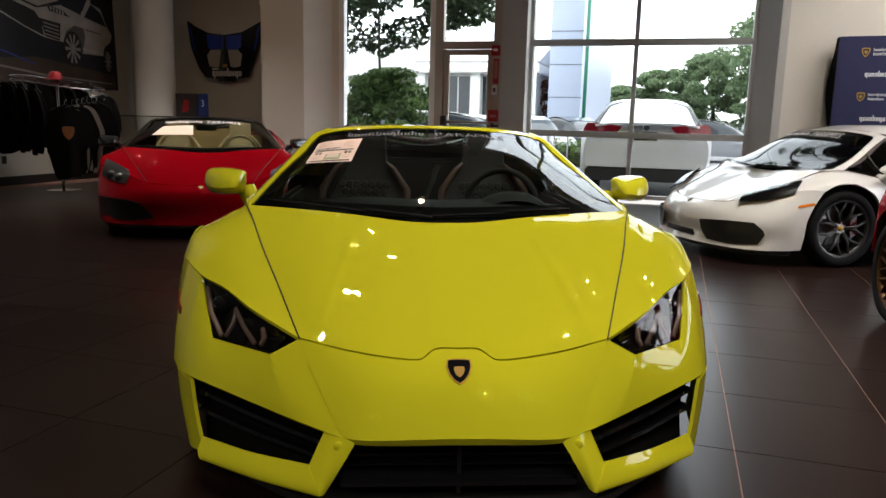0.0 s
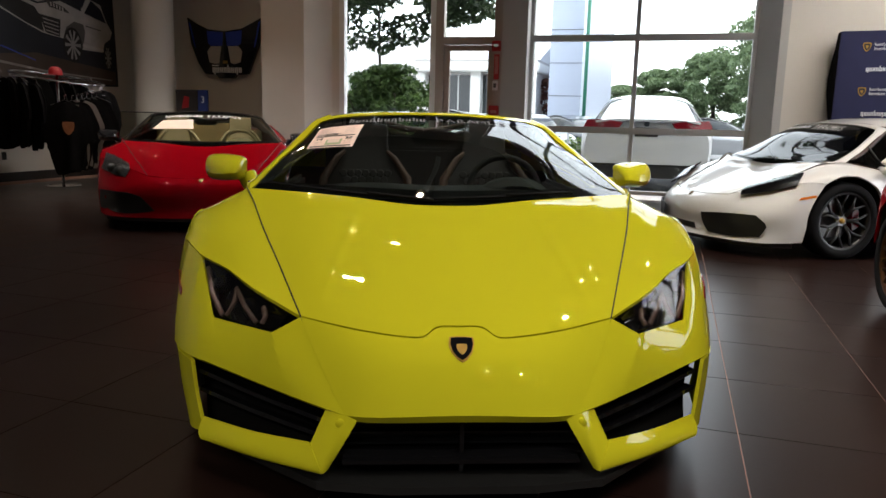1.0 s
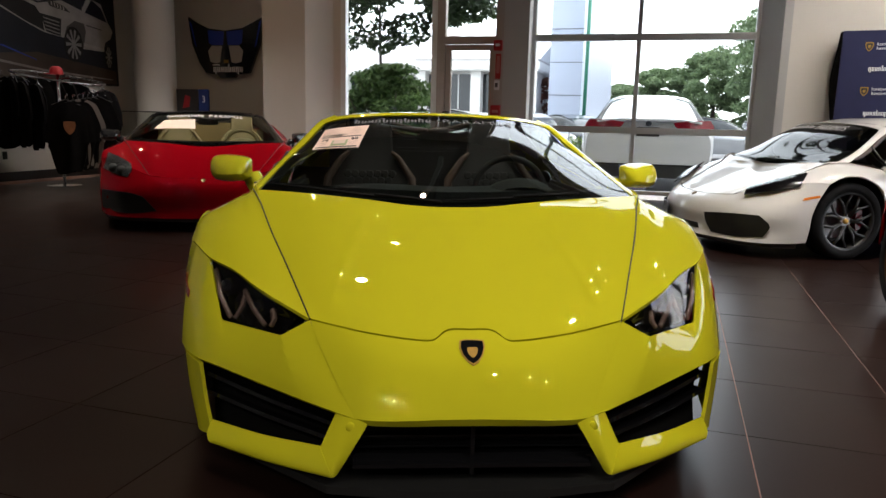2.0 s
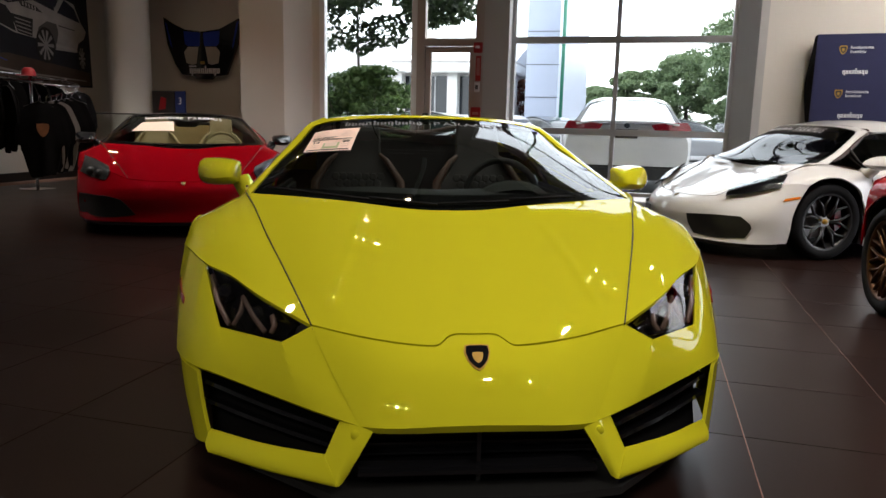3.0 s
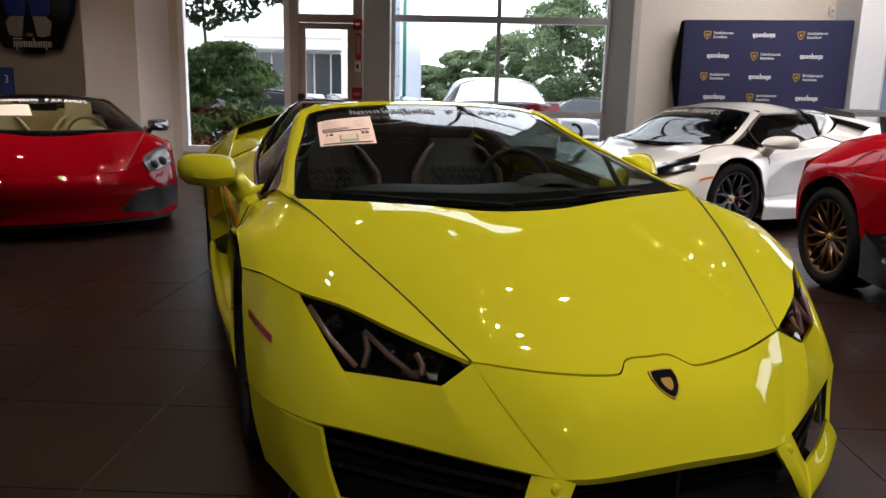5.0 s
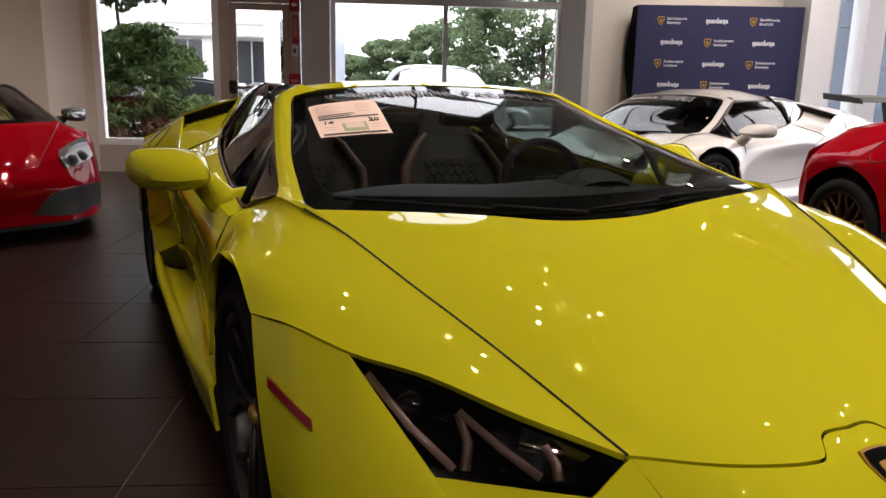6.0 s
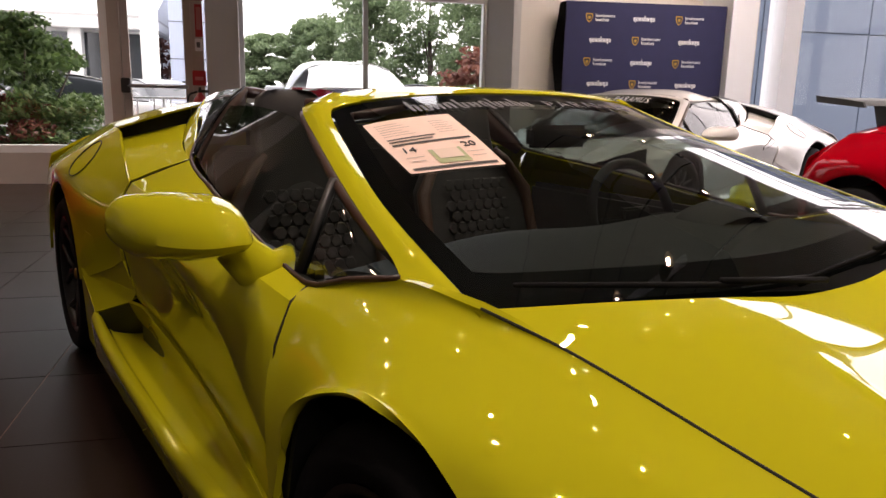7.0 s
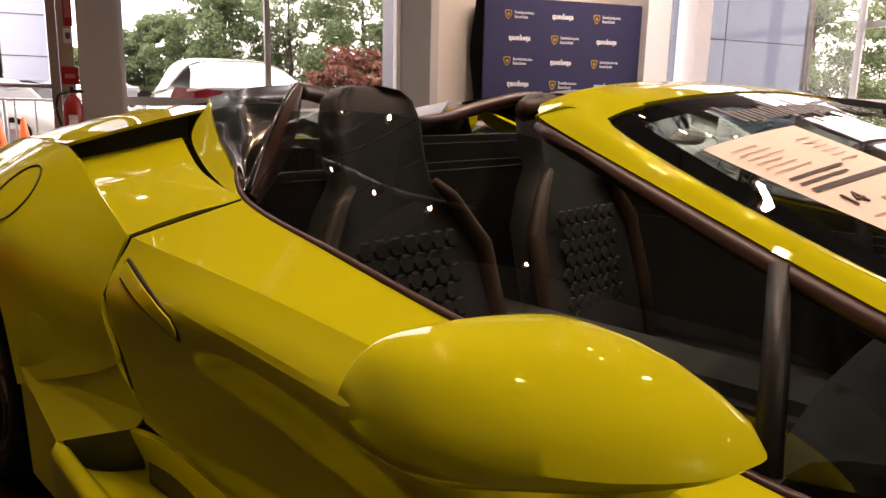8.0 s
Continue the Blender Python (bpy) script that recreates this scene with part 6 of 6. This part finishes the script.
part("head", box_bm((1.3, 1.9, -.12, .12, 5.68, 5.78), bevel=.03), BLACK, lampost)

# ---- cars outside ----
def loft_car(name, m, paint, label, L=4.6, W=1.85, H=1.5, group="parked cars", tail=.0):
    """An everyday car, nose towards -y, centre at the origin."""
    c = empty(name, m, label, "car", group)
    h = W / 2
    ys = [-L / 2, -L / 2 + .06, -L * .42, -L * .30, -L * .1, L * .15, L * .38, L * .46, L / 2 - .03, L / 2]
    top = [.55, .68, .80, .90, .95, .97, .98, .98, .90, .6]
    wid = [.72, .82, .92, .97, 1, 1, .98, .95, .88, .80]
    rows = []
    for y, t, w in zip(ys, top, wid):
        t = t * H / 1.5
        half = [(0, y, t), (h * w * .6, y, t * .995), (h * w * .92, y, t * .95), (h * w, y, t * .75), (h * w, y, .40), (h * w * .95, y, .22)]
        rows.append([(-a, b, d) for a, b, d in half[:0:-1]] + half)
    panel("body", rows, paint, c, 40, 32, 1, .02, ref=(0, 0, .3))
    gy = [-L * .22, -L * .06, L * .12, L * (.30 + tail), L * (.44 + tail)]
    gz = [.93, 1.32, 1.48, 1.40, .97]
    gw = [.86, .74, .70, .70, .84]
    rows = []
    for y, z, w in zip(gy, gz, gw):
        z = z * H / 1.5
        b = .93 * H / 1.5
        half = [(0, y, z), (h * w * .75, y, z - .01), (h * w, y, z - .07), (h * (.88 if z > b + .1 else w), y, b)]
        rows.append([(-a, q, d) for a, q, d in half[:0:-1]] + half)
    panel("greenhouse", rows, OFFICE, c, 20, 24, 1, .01, "dark glass", ref=(0, 0, .5))
    rr = [[(-h * .66, y, z * H / 1.5 + .012), (0, y, z * H / 1.5 + .022), (h * .66, y, z * H / 1.5 + .012)] for y, z in ((-L * .05, 1.33), (L * .12, 1.48), (L * (.29 + tail), 1.41))]
    panel("roof", rr, paint, c, 10, 10, 1, .02, ref=(0, 0, .5))
    for s in (-1, 1):
        for y in (-L * .31, L * .29):
            w = part("wheel", lathe_bm([(0, .10), (.05, .10), (.2, .07), (.21, .0)], 20, "X", Matrix.Translation((s * (h - .12), y, .32)) @ Matrix.Diagonal((s, 1, 1, 1))), STEEL, c)
            part("tyre", lathe_bm([(.21, .10), (.31, .10), (.33, .06), (.33, -.1), (.21, -.1)], 24, "X", Matrix.Translation((s * (h - .12), y, .32)) @ Matrix.Diagonal((s, 1, 1, 1))), RUBBER, w, smooth=True)
        part("headlight", box_bm((s * h * .62 - .16, s * h * .62 + .16, -L / 2 + .0, -L / 2 + .12, .58 * H / 1.5, .70 * H / 1.5), bevel=.02), CHROME, c)
        part("taillight", box_bm((s * h * .70 - .15, s * h * .70 + .15, L / 2 - .10, L / 2 + .0, .70 * H / 1.5, .84 * H / 1.5), bevel=.02), REDLENS, c)
    return c


SILVER = mat("silver_paint", (.42, .43, .45), .3, .6, coat=1)
DARKPAINT = mat("dark_paint", (.03, .035, .045), .3, .2, coat=1)
paints = [WHITE_CAR, SILVER, DARKPAINT, WHITE_CAR, SILVER, DARKPAINT, WHITE_CAR]
names = {id(WHITE_CAR): "white", id(SILVER): "silver", id(DARKPAINT): "dark"}
for k, (x, y, turn) in enumerate(((-11.8, 27, 70), (-9.6, 25, 75), (-8.4, 23, 80), (-7.0, 26, 20), (-5.0, 24.5, 30), (-3.7, 27, 40), (-5.7, 19.3, 95))):
    loft_car("car", pose(x, y, -.03, 0, 0, turn), paints[k], names[id(paints[k])] + " parked car seen beyond the glass", H=1.45)
for k in range(9):
    p = paints[(k * 3 + 1) % 7]
    loft_car("car", pose(1.2 + k * 2.7, 27 + .8 * k, -.03, 0, 0, 78 + 3 * (k % 3)), p, names[id(p)] + " parked car in the far row", H=1.55 if k % 2 else 1.45)
for k in range(8):
    p = paints[(k * 2) % 7]
    loft_car("car", pose(-6.5 + k * 2.6, 44, -.03, 0, 0, 175), p, names[id(p)] + " parked car in the far row", H=1.5)

# white coupe-like sport utility car close behind the glass, its tail to the room
suv = empty("suv", pose(-.77, 12.5, -.02, 0, 0, 2) @ Matrix.Diagonal((1.09, .95, .955, 1)), "large white sport utility car with its tail to the window", "car")
SW = .99
def lifted(z):
    return z + float(np.interp(z, [0, .45, .8, 1.2, 1.7], [0, .02, .12, .13, .05]))
def srow(y, zs, ws):
    half = [(w * SW, y, lifted(z)) for w, z in zip(ws, zs)]
    return [(-a, b, d) for a, b, d in half[:0:-1]] + half
body_rows = [srow(.0, (.98, .97, .95, .88, .70, .42), (0, .5, .80, .90, .93, .90)),
             srow(.10, (1.08, 1.075, 1.06, .98, .70, .30), (0, .5, .82, .95, .98, .94)),
             srow(.7, (1.14, 1.14, 1.12, 1.02, .70, .30), (0, .5, .85, .98, 1.0, .97)),
             srow(2.4, (1.10, 1.10, 1.08, 1.0, .70, .30), (0, .5, .85, .98, 1.0, .97)),
             srow(3.6, (1.08, 1.08, 1.05, .95, .65, .30), (0, .5, .83, .95, .98, .95)),
             srow(4.75, (.85, .85, .82, .75, .55, .30), (0, .4, .65, .8, .85, .8))]
panel("body", body_rows, WHITE_SUV, suv, 40, 44, 1, .02, ref=(0, 2.4, .5))
tg = [srow(.0, (.985, .98, .95), (0, .5, .80)), srow(-.02, (.86, .86, .86), (0, .55, .905)), srow(-.025, (.72, .72, .72), (0, .55, .935)), srow(-.005, (.58, .58, .58), (0, .55, .93)), srow(.03, (.42, .42, .42), (0, .55, .90))]
panel("tailgate", tg, WHITE_SUV, suv, 20, 30, 1, .03, ref=(0, 1, .7))
lip = [srow(-.03, (1.155, 1.15, 1.11), (0, .5, .78)), srow(.12, (1.17, 1.165, 1.13), (0, .5, .80))]
panel("tail_lip", lip, WHITE_SUV, suv, 4, 24, 1, .03, ref=(0, 1, .5))
gh = [srow(.10, (1.14, 1.13, 1.10), (0, .45, .74)), srow(.75, (1.47, 1.46, 1.40), (0, .40, .64)), srow(1.2, (1.62, 1.61, 1.53), (0, .38, .60))]
# The sky's reflection is painted in as a pale opaque colour.
panel("rear_window", gh, mat("suv_skylit_glass", (.5, .55, .56), .05, 0, .05, 2, coat=.5), suv, 14, 24, 1, .01, "rear glass with reflected sky put into its pale colour", ref=(0, 2, .8))
rf = [srow(1.19, (1.63, 1.62, 1.55, 1.40, 1.12), (0, .38, .60, .72, .90)), srow(2.0, (1.71, 1.70, 1.63, 1.48, 1.10), (0, .40, .64, .76, .93)), srow(3.0, (1.60, 1.59, 1.53, 1.40, 1.08), (0, .40, .63, .74, .92)), srow(3.7, (1.15, 1.15, 1.13, 1.1, 1.05), (0, .40, .7, .8, .9))]
panel("roof", rf, WHITE_SUV, suv, 20, 30, 1, .02, ref=(0, 2, .5))
for s in (-1, 1):
    panel("tail_lamp", [[(.36, -.03, 1.22), (.62, -.02, 1.26), (.90, .10, 1.27)], [(.42, -.04, 1.13), (.64, -.03, 1.14), (.955, .10, 1.16)], [(.58, -.04, 1.05), (.74, -.03, 1.02), (.955, .08, 1.04)]], REDLENS, suv, 6, 12, s, .02, "deep red tail lamp")
    part("reflector", box_bm((s * .88 - .03, s * .88 + .03, .03, .08, .52, .72), bevel=.01), REDLENS, suv)
    part("side_mirror", box_bm((s * 1.02 - .10, s * 1.02 + .10, 3.0, 3.15, 1.05, 1.22), bevel=.03), BLACK, suv)
    for y in (.95, 3.85):
        w = part("wheel", lathe_bm([(0, .12), (.2, .10), (.27, .0)], 24, "X", Matrix.Translation((s * .84, y, .37)) @ Matrix.Diagonal((s, 1, 1, 1))), STEEL, suv)
        part("tyre", lathe_bm([(.26, .13), (.35, .13), (.375, .08), (.375, -.13), (.26, -.13)], 28, "X", Matrix.Translation((s * .84, y, .37)) @ Matrix.Diagonal((s, 1, 1, 1))), RUBBER, w, smooth=True)
part("rear_bumper", box_bm((-.90, .90, -.04, .3, .26, .50), bevel=.04), BLACK, suv, "dark lower bumper")
pl = part("number_plate", box_bm((-.17, .17, -.035, -.012, .98, 1.14), bevel=.004), INK, suv, "dark dealer plate")
part("plate_crest", shield_bm(Matrix.Translation((0, -.036, 1.07)) @ Matrix.Rotation(radians(90), 4, "X"), .06, .003), GOLD, pl)
part("maker_roundel", lathe_bm([(0, .008), (.04, .008), (.045, .0)], 20, "Z", Matrix.Translation((0, -.03, 1.20)) @ Matrix.Rotation(radians(90), 4, "X")), DARKPAINT, suv)
part("model_bar", box_bm((.48, .70, -.012, .05, 1.185, 1.215)), INK, suv)

# ---- floor tiles ----
T = 0.61
def tile_mesh():
    bm = box_bm((.0024, T - .0024, .0024, T - .0024, -.012, 0))
    me = bpy.data.meshes.new("tile")
    bmesh.ops.recalc_face_normals(bm, faces=bm.faces)
    bm.to_mesh(me)
    bm.free()
    me.materials.append(TILE)
    return me
tm = tile_mesh()
far_v, far_f = [], []
for i in range(-17, 18):
    for j in range(-15, 18):
        x, y = i * T, j * T
        if x < XW - .01 or x + T > XE + .3 or y + T > 11.75:
            continue
        if -8 <= i < 5 and -1 <= j < 15:
            t = new("tile", tm)
            t.parent = floor
            t.location = (x, y, 0)
        else:
            k = len(far_v)
            a = .0024
            far_v += [(x + a, y + a, 0), (x + T - a, y + a, 0), (x + T - a, y + T - a, 0), (x + a, y + T - a, 0)]
            far_f.append((k, k + 1, k + 2, k + 3))
rest = link_mesh("tile_field", far_v, far_f, TILE, floor)
tagged(rest, kind="stuff")
